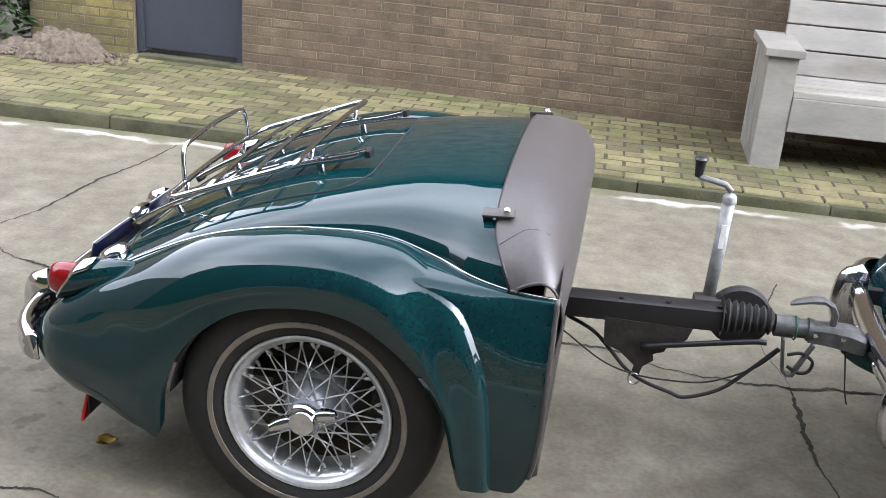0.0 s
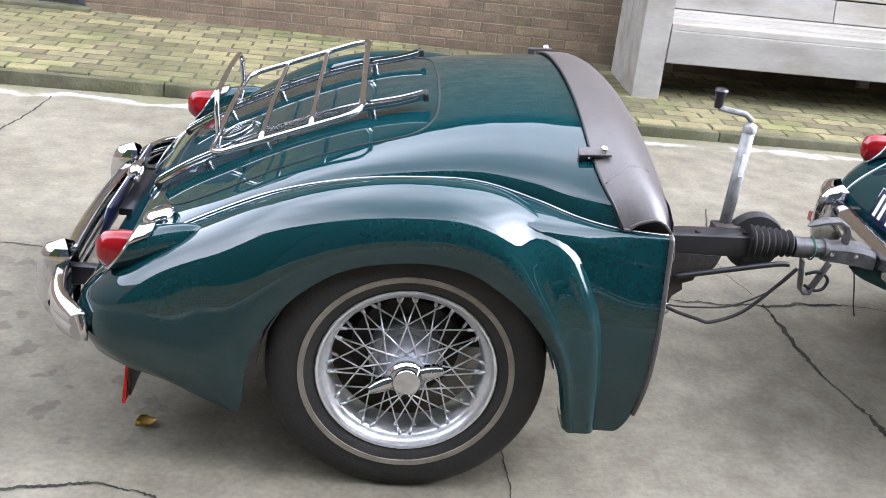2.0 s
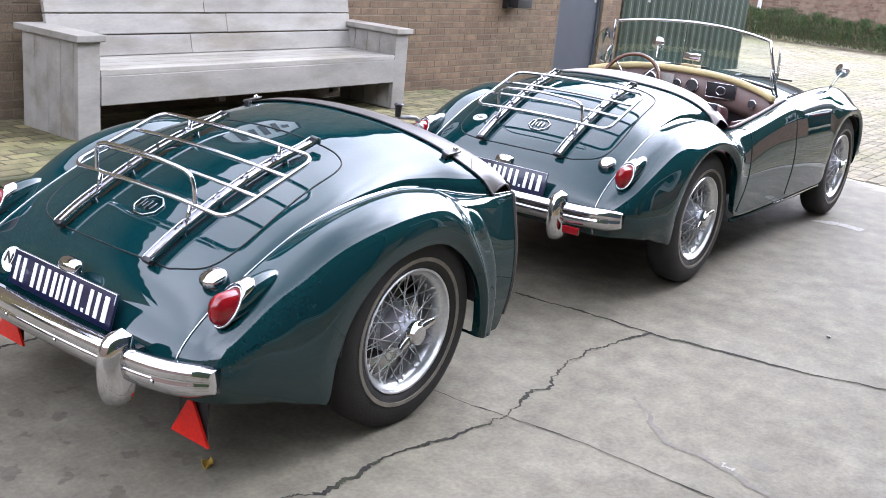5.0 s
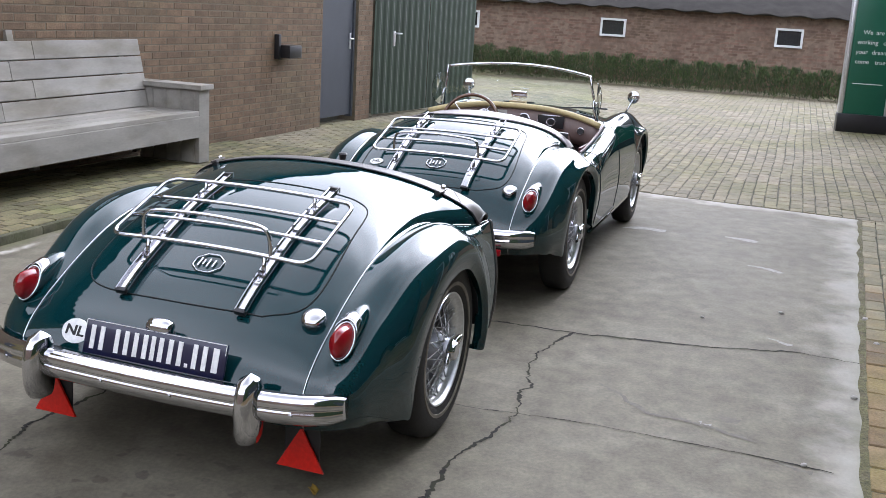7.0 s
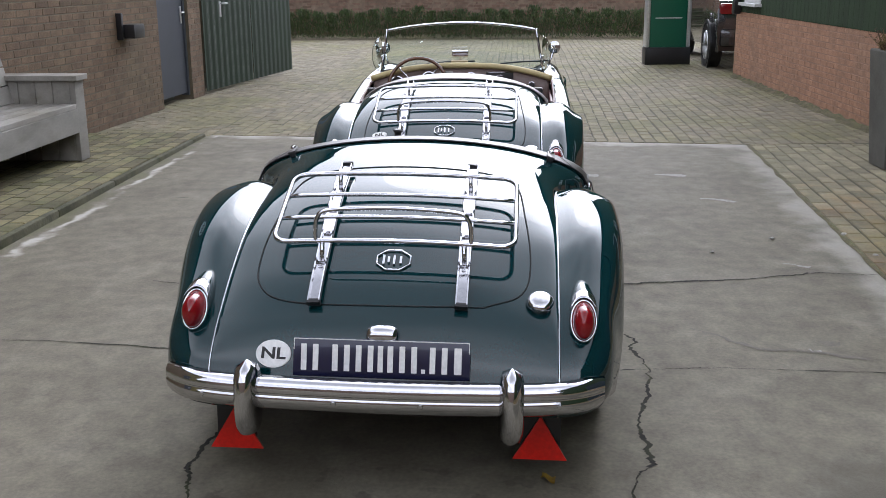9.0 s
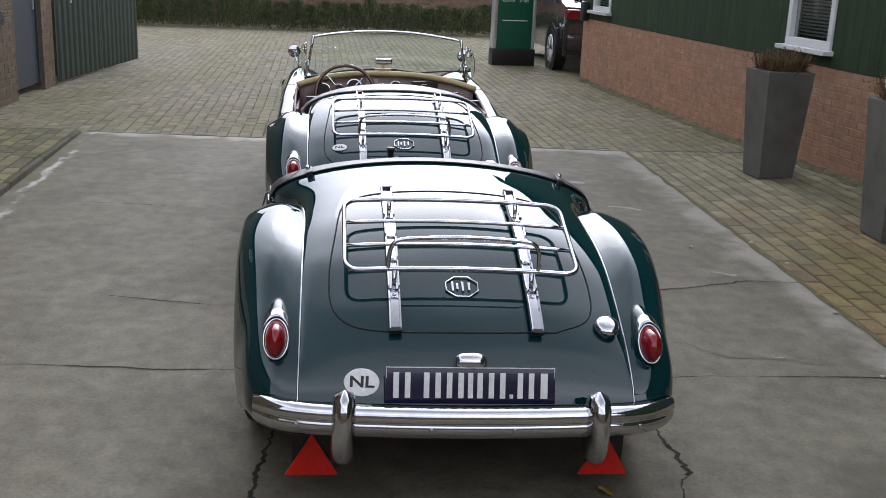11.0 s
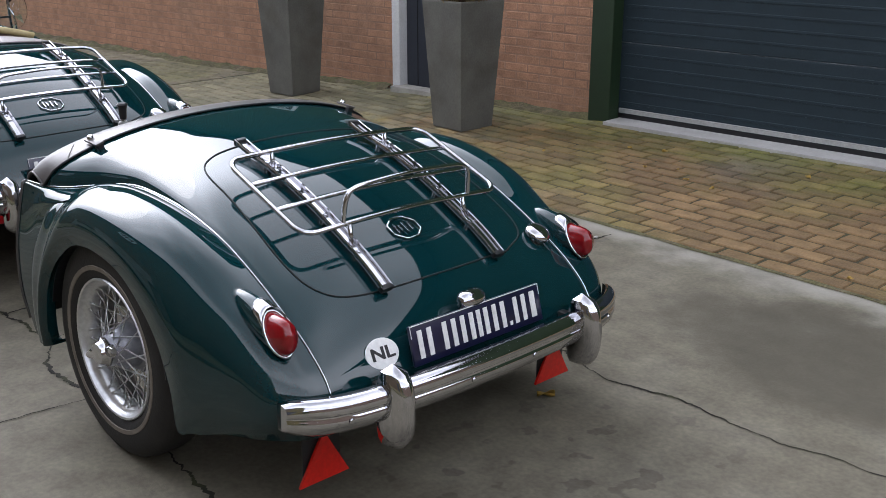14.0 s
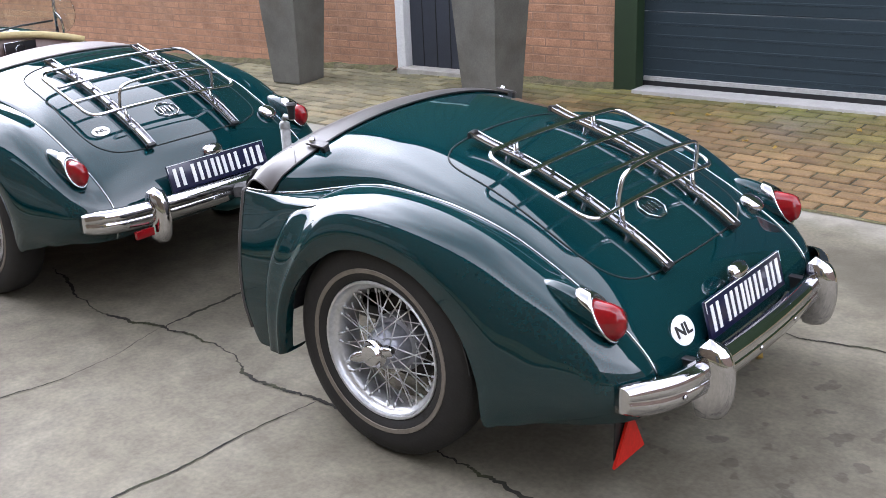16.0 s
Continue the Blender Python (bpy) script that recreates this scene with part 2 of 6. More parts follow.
def brick_mat(name, col, second, pick, **k):
    return material(name + "_" + pick, col, 0.88, 0.0, 0.22, 9, bump=0.35, bump_scale=80, second=second, pick=pick, grain=0.16, **k)


WALLWOOD = material("grey_weathered_wood", (0.30, 0.284, 0.252), 0.8, 0.0, 0.16, 4, bump=0.10, bump_scale=25,
                    pick="object", pick_var=0.10, stretch=(0.55, 1.7, 1.7), grain=0.05, grain_scale=45, second=(0.215, 0.195, 0.155), second_at=(0.5, 0.68), second_scale=2.6)
DOORBLUE = material("grey_blue_door_paint", (0.04, 0.047, 0.062), 0.5, 0.0, 0.1, 4)
GARAGE = material("blue_grey_door_panel", (0.023, 0.038, 0.048), 0.5, 0.0, 0.08, 5, bump=0.04, spec=0.3)
CLAD = material("dark_green_boards", (0.027, 0.050, 0.021), 0.8, 0.0, 0.2, 3, bump=0.15, stretch=(4, 4, 0.4), spec=0.2)
GREENSTEEL = material("green_corrugated_steel", (0.017, 0.034, 0.017), 0.6, 0.0, 0.18, 3)
WINWHITE = material("white_window_paint", (0.70, 0.71, 0.70), 0.4, 0.0, 0.05, 8)
BLIND = material("grey_window_blind", (0.3, 0.31, 0.32), 0.6, 0.0, 0.1, 12)
PLANTER = material("grey_fibre_cement", (0.145, 0.142, 0.125), 0.75, 0.0, 0.16, 5, bump=0.12, second=(0.115, 0.11, 0.092), second_scale=3, spec=0.25)
HEDGE = material("hedge_green", (0.043, 0.077, 0.017), 0.6, 0.0, 0.2, 3, pick="island", pick_var=0.5)
HEATHER = material("dry_heather", (0.19, 0.14, 0.06), 0.9, 0.0, 0.3, 20, pick="island", pick_var=0.4, second=(0.10, 0.05, 0.04), second_scale=12)
SOIL = material("dark_soil", (0.03, 0.022, 0.015), 0.95, 0.0, 0.3, 30, bump=0.6)
LEAF = material("hedge_leaf", (0.035, 0.075, 0.018), 0.6, 0.0, 0.2, 8, pick="island", pick_var=0.45)
DRYLEAF = material("yellow_fallen_leaf", (0.35, 0.22, 0.03), 0.7, 0.0, 0.2, 30)
SIGNGREEN = material("green_sign_panel", (0.008, 0.115, 0.065), 0.35, 0.0, 0.04, 4)
SAND = material("heap_of_sandy_soil", (0.150, 0.118, 0.086), 0.95, 0.0, 0.35, 30, bump=0.8)
ROOF = material("corrugated_roof_sheet", (0.055, 0.05, 0.046), 0.85, 0.0, 0.2, 3, bump=0.2)
SUVPAINT = material("dark_grey_car_paint", (0.02, 0.02, 0.022), 0.25, 0.0, 0.05, 4, coat=1.0)
BROWNPAPER = material("tan_card", (0.35, 0.27, 0.14), 0.6, 0.0, 0.1, 10)

GLASS = bpy.data.materials.new("clear_glass")
GLASS.use_nodes = True
gb = GLASS.node_tree.nodes["Principled BSDF"]
gb.inputs["Base Color"].default_value = (0.9, 0.96, 0.93, 1)
gb.inputs["Roughness"].default_value, gb.inputs["Transmission Weight"].default_value, gb.inputs["IOR"].default_value = 0.02, 1.0, 1.45
WINGLASS = material("dark_window_glass", (0.02, 0.025, 0.028), 0.05, 0.0, 0.0, spec=0.8)

# ---- mesh helpers ----


def part(name, bm, mat, parent=None, label="", smooth=True, sharp=40):
    """Links a bmesh as one mesh object under a thing or a part."""
    if smooth:
        for f in bm.faces:
            f.smooth = True
        for e in bm.edges:
            if len(e.link_faces) == 2 and e.calc_face_angle(0) > radians(sharp):
                e.smooth = False
    me = bpy.data.meshes.new(name)
    bm.to_mesh(me)
    bm.free()
    me.materials.append(mat)
    ob = new(name, me)
    ob.parent = parent
    if label:
        tagged(ob, label=label)
    return ob


def empty(name, m=None, **tags):
    ob = new(name)
    ob.empty_display_size = 0.1
    if m is not None:
        ob.matrix_world = m
    return tagged(ob, **tags)


def add_box(bm, c, s, bevel=0.0, rot=None):
    r = bmesh.ops.create_cube(bm, size=1.0)
    vs = r["verts"]
    bmesh.ops.scale(bm, vec=s, verts=vs)
    if bevel:
        es = list({e for v in vs for e in v.link_edges})
        g = bmesh.ops.bevel(bm, geom=es, offset=bevel, segments=2, affect="EDGES", profile=0.6)
        vs = list({v for f in g["faces"] for v in f.verts} | {v for v in vs if v.is_valid})
    if rot is not None:
        bmesh.ops.rotate(bm, cent=(0, 0, 0), matrix=rot, verts=vs)
    bmesh.ops.translate(bm, vec=c, verts=vs)
    return vs


def box(c, s, bevel=0.0, rot=None):
    bm = bmesh.new()
    add_box(bm, c, s, bevel, rot)
    return bm


def frame_of(d):
    d = Vector(d).normalized()
    a = Vector((0, 0, 1)) if abs(d.z) < 0.9 else Vector((1, 0, 0))
    s = d.cross(a).normalized()
    return s, s.cross(d).normalized()


def add_tube(bm, pts, r, seg=8, closed=False, caps=True):
    """A round bar along pts; r is a number or one per point."""
    pts = [Vector(p) for p in pts]
    n = len(pts)
    rings = []
    side = None
    for i, p in enumerate(pts):
        a = pts[(i - 1) % n] if (closed or i) else p
        b = pts[(i + 1) % n] if (closed or i < n - 1) else p
        d = (b - a).normalized()
        if side is None:
            side, up = frame_of(d)
        side = (side - d * side.dot(d)).normalized()
        up = side.cross(d).normalized()
        rr = r[i] if isinstance(r, (list, tuple)) else r
        rings.append([bm.verts.new(p + rr * (math.cos(2 * math.pi * k / seg) * side + math.sin(2 * math.pi * k / seg) * up)) for k in range(seg)])
    for i in range(n if closed else n - 1):
        a, b = rings[i], rings[(i + 1) % n]
        for k in range(seg):
            bm.faces.new((a[k], a[(k + 1) % seg], b[(k + 1) % seg], b[k]))
    if caps and not closed:
        bm.faces.new(rings[0][::-1])
        bm.faces.new(rings[-1])
    return bm


def tube(pts, r, seg=8, closed=False):
    return add_tube(bmesh.new(), pts, r, seg, closed)


def add_lathe(bm, profile, origin, axis, seg=32, closed=False):
    """Turns (radius, height) pairs round an axis."""
    o, ax = Vector(origin), Vector(axis).normalized()
    s, u = frame_of(ax)
    rings = []
    for r, h in profile:
        if r < 1e-6:
            rings.append([bm.verts.new(o + ax * h)])
        else:
            rings.append([bm.verts.new(o + ax * h + r * (math.cos(2 * math.pi * k / seg) * s + math.sin(2 * math.pi * k / seg) * u)) for k in range(seg)])
    m = len(rings)
    for i in range(m if closed else m - 1):
        a, b = rings[i], rings[(i + 1) % m]
        for k in range(seg):
            q = [a[k % len(a)], a[(k + 1) % len(a)], b[(k + 1) % len(b)], b[k % len(b)]]
            q = [v for j, v in enumerate(q) if v not in q[:j]]
            if len(q) > 2:
                bm.faces.new(q)
    bmesh.ops.recalc_face_normals(bm, faces=bm.faces)
    return bm


def lathe(profile, origin, axis, seg=32, closed=False):
    return add_lathe(bmesh.new(), profile, origin, axis, seg, closed)


def add_grid(bm, rows, close=False):
    """A skin over rows of points."""
    vs = [[bm.verts.new(p) for p in row] for row in rows]
    for i in range(len(vs) - 1):
        for j in range(len(vs[0]) - 1):
            bm.faces.new((vs[i][j], vs[i][j + 1], vs[i + 1][j + 1], vs[i + 1][j]))
    return vs


def thick(ob, t, offset=-1.0):
    mod = ob.modifiers.new("thickness", "SOLIDIFY")
    mod.thickness, mod.offset = t, offset
    return ob


def spline(pts, t):
    """A smooth curve through pts; t runs from 0 to len(pts) - 1."""
    n = len(pts) - 1
    i = min(max(int(t), 0), n - 1)
    f = t - i
    P = [np.array(pts[min(max(k, 0), n)], float) for k in (i - 1, i, i + 1, i + 2)]
    if i == 0:
        P[0] = 2 * P[1] - P[2]
    if i == n - 1:
        P[3] = 2 * P[2] - P[1]
    return 0.5 * (2 * P[1] + (P[2] - P[0]) * f + (2 * P[0] - 5 * P[1] + 4 * P[2] - P[3]) * f * f + (3 * P[1] - P[0] - 3 * P[2] + P[3]) * f ** 3)


def smooth_path(pts, per=8, closed=False):
    if closed:
        pts = list(pts) + [pts[0]]
    return [Vector(spline(pts, i / per)) for i in range((len(pts) - 1) * per + (0 if closed else 1))]


def text_mesh(body, size, m, mat, parent, name="lettering", depth=0.0006, align="CENTER", spacing=1.0, bold=0.0):
    cu = bpy.data.curves.new(name, "FONT")
    cu.body, cu.size, cu.extrude, cu.align_x, cu.align_y = body, size, depth, align, "CENTER"
    cu.space_line, cu.offset = spacing, bold
    tmp = bpy.data.objects.new(name, cu)
    me = bpy.data.meshes.new_from_object(tmp)
    bpy.data.objects.remove(tmp)
    me.name = name
    me.materials.clear()
    me.materials.append(mat)
    ob = new(name, me)
    ob.parent = parent
    ob.matrix_local = m
    return ob

# ---- the yard: ground, slab, kerb ----
def left_edge(x):
    return 2.50 + .015 * x


def right_edge(x):
    return -2.145 - .042 * x


def rise(x, y):
    """Height of the paving: it climbs gently to the foot of the right building."""
    k = min(max((7.0 - x) / 4.0, 0.0), 1.0)
    return .055 * max(0.0, right_edge(x) - y) * k * k * (3 - 2 * k)


SLAB_X0 = -9.0
ground = part("ground", box((20, 0, -.16), (1200, 1200, .2)), JOINT, None)
tagged(ground, label="sandy earth under the yard", category="ground", kind="structure")
bm = bmesh.new()
top = [Vector((SLAB_X0, right_edge(SLAB_X0), 0)), Vector((5.68, right_edge(5.68), 0)), Vector((6.16, left_edge(6.16), 0)), Vector((SLAB_X0, left_edge(SLAB_X0), 0))]
vt, vb = [bm.verts.new(p) for p in top], [bm.verts.new(p + Vector((0, 0, -.1))) for p in top]
bm.faces.new(vt)
for i in range(len(vt)):
    j = (i + 1) % len(vt)
    bm.faces.new((vt[i], vb[i], vb[j], vt[j]))
bmesh.ops.recalc_face_normals(bm, faces=bm.faces)
slab = part("concrete_slab", bm, CONCRETE, None, smooth=False)
tagged(slab, label="cracked grey concrete yard slab", category="pavement", kind="structure")


def crack(pts, w=.010, wob=.02, seed=1, name="crack", mat=CRACK, z=.0022):
    """A ragged strip along pts on the slab."""
    rnd = random.Random(seed)
    path = smooth_path([(a, b, 0) for a, b in pts], 30)
    bm = bmesh.new()
    prev = None
    off, ww = 0.0, w * .6
    for i, p in enumerate(path):
        q = path[min(i + 1, len(path) - 1)] - path[max(i - 1, 0)]
        side = Vector((-q.y, q.x, 0)).normalized()
        off += rnd.uniform(-1, 1) * wob * .33
        off *= .92
        ww += rnd.uniform(-1, 1) * w * .16
        ww = min(max(ww, w * .25), w * 1.05) * (.3 if i in (0, len(path) - 1) else 1)
        a, b = bm.verts.new(p + side * (off + ww) + Vector((0, 0, z))), bm.verts.new(p + side * (off - ww) + Vector((0, 0, z)))
        if prev:
            bm.faces.new((prev[0], prev[1], b, a))
        prev = (a, b)
    return part(name, bm, mat, slab, smooth=False)


crack([(.33, -.90), (.21, -.88), (-.04, -.83), (-.31, -.82), (-.50, -.80)], .011, .022, 1)
crack([(-.50, -.80), (-.62, -.75), (-.80, -.765), (-.98, -.78), (-1.19, -.75), (-1.47, -.78), (-2.2, -.82), (-3.0, -.75)], .0055, .014, 12)
crack([(.33, -.90), (.51, -.87), (.65, -.86), (.84, -.80), (1.03, -.79), (1.23, -.84), (1.46, -.87)], .009, .02, 2)
crack([(1.34, .50), (1.33, .33), (1.35, .08), (1.39, -.15), (1.42, -.30), (1.45, -.55), (1.45, -.89), (1.49, -1.08), (1.53, -1.40), (1.63, -1.76), (1.69, -1.95), (1.65, -2.20)], .011, .016, 3)
crack([(1.34, .51), (1.28, .75), (1.27, .98), (1.32, 1.16), (1.40, 1.45)], .0035, .008, 11)
crack([(.30, -.5), (.30, -.73), (.33, -.90), (.34, -1.15), (.34, -1.46), (.33, -1.76), (.31, -2.05)], .005, .008, 4)
crack([(.42, .57), (.45, .81), (.455, 1.07), (.49, 1.28), (.52, 1.74), (.52, 2.32)], .0045, .006, 5)
crack([(3.12, .9), (3.25, 1.3), (3.35, 1.88), (3.37, 2.44)], .004, .008, 7)
crack([(2.3, .36), (2.11, .40), (1.8, .52), (1.55, .54), (1.35, .50), (1.2, .49), (.95, .50), (.75, .57), (.57, .58), (.42, .57), (.2, .575), (-.13, .60), (-.3, .62), (-.5, .635), (-.65, .61), (-.84, .56), (-1.4, .55)], .008, .018, 8)
crack([(-1.80, .80), (-1.84, .89), (-1.80, 1.05), (-1.77, 1.17), (-1.77, 1.53), (-1.71, 1.89), (-1.67, 2.33)], .008, .014, 9)
crack([(-1.82, .84), (-1.87, .79), (-1.90, .73), (-2.05, .60)], .005, .01, 13)
crack([(-1.80, .80), (-1.68, .68), (-1.54, .61), (-1.4, .575)], .008, .012, 10)
# scrapes, pale blooms and stains on the slab
PALE = material("pale_scuff", (.29, .28, .25), .85, 0, .2, 30, bump=.2)
SCUFF = material("faint_scrape", (.135, .12, .092), .8, 0, .15, 30)
crack([(0.81, -1.13), (0.71, -1.23), (0.56, -1.37), (0.57, -1.48), (0.54, -1.59), (0.51, -1.69), (0.47, -1.78)], .016, .02, 21, "scrape", SCUFF)
for i, (pts, w) in enumerate((([(4.17, -0.67), (4.24, -0.81), (4.23, -0.98)], .045), ([(4.3, -1.4), (4.27, -1.51), (4.24, -1.63)], .05), ([(3.44, -1.6), (3.42, -1.71), (3.33, -1.81)], .04), ([(0.57, -1.56), (0.56, -1.58), (0.55, -1.61)], .012), ([(1.85, -1.77), (1.82, -1.83), (1.77, -1.88)], .02))):
    crack(pts, w, .012, 30 + i, "pale_scuff", PALE, .0026)
for i, (pts, w) in enumerate((([(0.85, -1.96), (0.85, -1.99), (0.84, -2.01)], .014), ([(0.66, -1.63), (0.65, -1.67), (0.64, -1.71)], .03), ([(0.32, -1.85), (0.28, -1.93), (0.27, -1.98)], .028))):
    crack(pts, w, .01, 40 + i, "stain", SCUFF, .0018)
for i, (px, py) in enumerate([(2.05, -1.44), (2.36, -1.83), (2.01, -2.29), (0.32, -1.95), (1.14, -2.15), (2.47, -2.26)]):
    bm = bmesh.new()
    for v in bmesh.ops.create_icosphere(bm, subdivisions=2, radius=.011 + .003 * (i % 3))["verts"]:
        v.co *= 1 + .5 * noise.noise(v.co * 90 + Vector((i, 0, 0)))
        v.co.z = max(v.co.z * .6, -.004)
    crumb = part("mortar_crumb", bm, LIME, None, sharp=30)
    crumb.matrix_world = pose(px, py, .0065, 0, 0, 57 * i)
    tagged(crumb, label="pale crumb of mortar lying on the slab", category="pebble", group="crumbs on the slab")


# kerb stones, sinking gently towards the front
FALL = .0055


def path_top(x):
    return .072 - FALL * (x + 1.0)


kerb = empty("kerb", label="row of mossy concrete kerb stones", category="kerb", kind="structure")
x = -9.0
rk = random.Random(8)
while x < 6.0:
    n = min(.98, 6.08 - x)
    xm = x + n / 2
    rot = Matrix.Rotation(math.atan(.015), 3, "Z") @ Matrix.Rotation(FALL, 3, "Y")
    part("kerb_stone", box((xm, left_edge(xm) + .026, path_top(xm) - .068 + rk.uniform(-.002, .002)), (n - .001, .052, .13), .014, rot), KERB, kerb)
    x += n

# ---- bricks and pavers ----
def brick_template(lx, ly, lz, c):
    a, b = (lx / 2, ly / 2), (lx / 2 - c, ly / 2 - c)
    q = ((-1, -1), (1, -1), (1, 1), (-1, 1))
    v = [(s * a[0], t * a[1], -lz) for s, t in q] + [(s * a[0], t * a[1], -c) for s, t in q] + [(s * b[0], t * b[1], 0) for s, t in q]
    f = [(8, 9, 10, 11)]
    for i in range(4):
        j = (i + 1) % 4
        f += [(i, j, 4 + j, 4 + i), (4 + i, 4 + j, 8 + j, 8 + i)]
    return np.array(v), f


def lay(name, rest_name, owner, places, size, chamfer, mat_obj, mat_island, near, to_world, rest_label, loose=0.0):
    """Lays pieces at places (u, v); the 300 nearest to near become parts, the rest one joined mesh."""
    tv, tf = brick_template(*size, chamfer)
    me = bpy.data.meshes.new(name)
    me.from_pydata([tuple(p) for p in tv], [], tf)
    me.materials.append(mat_obj)
    order = sorted(range(len(places)), key=lambda i: (places[i][0] - near[0]) ** 2 + (places[i][1] - near[1]) ** 2)
    rnd = random.Random(len(places))
    vs, fs = [], []
    rest_start = 300
    for rank, i in enumerate(order):
        u, v, cut = places[i]
        m = to_world @ Matrix.Translation((u + rnd.uniform(-.003, .003) * loose, v + rnd.uniform(-.0025, .0025) * loose + .004 * loose * math.sin(u * 1.7 + v * 3), rnd.uniform(-.001, .001) * (1 + .4 * loose))) @ Euler((rnd.uniform(-.009, .009) * (1 + .5 * loose), rnd.uniform(-.007, .007) * (1 + .3 * loose), rnd.uniform(-.012, .012) * loose)).to_matrix().to_4x4() @ Matrix.Diagonal((cut, 1, 1, 1))
        m = Matrix.Translation((0, 0, rise(m.translation.x, m.translation.y) if name == "paver" else 0)) @ m
        if rank < rest_start:
            ob = new(name, me)
            ob.parent = owner
            ob.matrix_world = m
        else:
            n = len(vs)
            mm = np.array(m)
            vs.extend(map(tuple, (tv @ mm[:3, :3].T + mm[:3, 3])))
            fs.extend([tuple(n + k for k in f) for f in tf])
    if vs:
        rm = bpy.data.meshes.new(rest_name)
        rm.from_pydata(vs, [], fs)
        rm.materials.append(mat_island)
        ob = new(rest_name, rm)
        ob.parent = owner
        tagged(ob, label=rest_label, kind="stuff")


def paver_places(x0, x1, lo, hi, lx=.207, ly=.107):
    out = []
    for j in range(-90, 90):
        v = (j + .5) * ly
        shift = (j % 2) * lx / 2
        for i in range(int(-10 / lx), int((x1 + 1) / lx)):
            u = i * lx + shift
            first = x0(v) if callable(x0) else x0
            a, b = max(u - lx / 2 + .005, first), min(u + lx / 2 - .005, x1)
            if b - a < .03:
                continue
            if v - ly / 2 < lo(u) or v + ly / 2 > hi(u):
                continue
            out.append(((a + b) / 2, v, (b - a) / (lx - .0075)))
    return out


def wall_places(u0, u1, v0, v1, holes=(), lx=.222, ly=.064):
    out = []
    for j in range(int((v1 - v0) / ly)):
        v = v0 + (j + .5) * ly
        u = u0 - (j % 2) * lx / 2
        while u < u1:
            a, b = max(u, u0), min(u + lx, u1)
            spans = [(a, b)]
            for h0, h1, g0, g1 in holes:
                if v + ly / 2 > g0 and v - ly / 2 < g1:
                    new_spans = []
                    for p, q in spans:
                        if p < h0:
                            new_spans.append((p, min(q, h0)))
                        if q > h1:
                            new_spans.append((max(p, h1), q))
                    spans = [(p, q) for p, q in new_spans if q > p]
            for p, q in spans:
                if q - p > .03:
                    out.append(((p + q) / 2, v, (q - p - .010) / (lx - .010)))
            u += lx
    return out


WALL_L, WALL_R = 3.87, -3.97
# left footpath on a raised bed
bed = part("footpath_bed", box((-1.45, 3.44, path_top(-1.45) - .0622), (15.1, 1.76, .12), 0, Matrix.Rotation(FALL, 3, "Y") @ Matrix.Rotation(math.atan(.015), 3, "Z")), JOINT, None, smooth=False)
tagged(bed, label="raised path of mossy yellowish pavers", category="pavement", kind="structure")
bm = bmesh.new()
add_grid(bm, [[Vector((x, y, rise(x, y) - .0018)) for y in [16.9] + list(np.arange(-2.0, -4.4, -.15)) + [-17.1]] for x in list(np.arange(5.62, 7.3, .2)) + [22.8]])
far_bed = thick(part("paved_yard", bm, JOINT, None, smooth=False), .05)
tagged(far_bed, label="grey block-paved yard", category="pavement", kind="structure")
bm = bmesh.new()
add_grid(bm, [[Vector((x, right_edge(x) + .03 - .06 * j, rise(x, right_edge(x) + .03 - .06 * j) + (.0002 if j else -.006))) for j in range(41)] for x in np.arange(-9.0, 5.7, .245)])
right_bed = thick(part("paved_strip", bm, JOINT, None, smooth=False), .05)
tagged(right_bed, label="strip of brown clay pavers", category="pavement", kind="structure")

# ---- left building ----
def wall_block(name, x0, x1, y0, y1, z0, z1, mat, label):
    ob = part(name, box(((x0 + x1) / 2, (y0 + y1) / 2, (z0 + z1) / 2), (x1 - x0, y1 - y0, z1 - z0)), mat, None, smooth=False)
    return tagged(ob, label=label, category="wall", kind="structure")


LH = 4.3
wall_l = wall_block("wall_north", -3.62, -2.80, WALL_L + .002, WALL_L + .25, 0, LH, MORTAR, "weathered brown brick wall with moss low down")
for x0, x1, z0 in ((-2.80, -1.98, 2.1), (-1.98, 8.06, 0), (8.06, 9.02, 2.15), (9.02, 9.45, 0), (9.45, 12.6, 2.5)):
    ob = part("wall_backing", box(((x0 + x1) / 2, WALL_L + .126, (z0 + LH) / 2), (x1 - x0, .248, LH - z0)), MORTAR, wall_l, smooth=False)
part("end_wall", box((-3.52, 7.8, LH / 2), (.2, 7.4, LH)), MORTAR, wall_l, smooth=False)
part("end_wall", box((12.5, 7.8, LH / 2), (.2, 7.5, LH)), MORTAR, wall_l, smooth=False)
bm = bmesh.new()
n = 160
add_grid(bm, [[Vector((-3.3 + 16.6 * i / n, y, zz + .025 * math.sin(i * 1.6))) for i in range(n + 1)] for y, zz in ((WALL_L - .35, LH - .03), (WALL_L + 4, LH + 1.6), (WALL_L + 8, LH))])
roof_l = thick(part("roof_north", bm, ROOF, None), .02)
tagged(roof_l, label="grey corrugated sheet roof", category="roof", kind="structure")


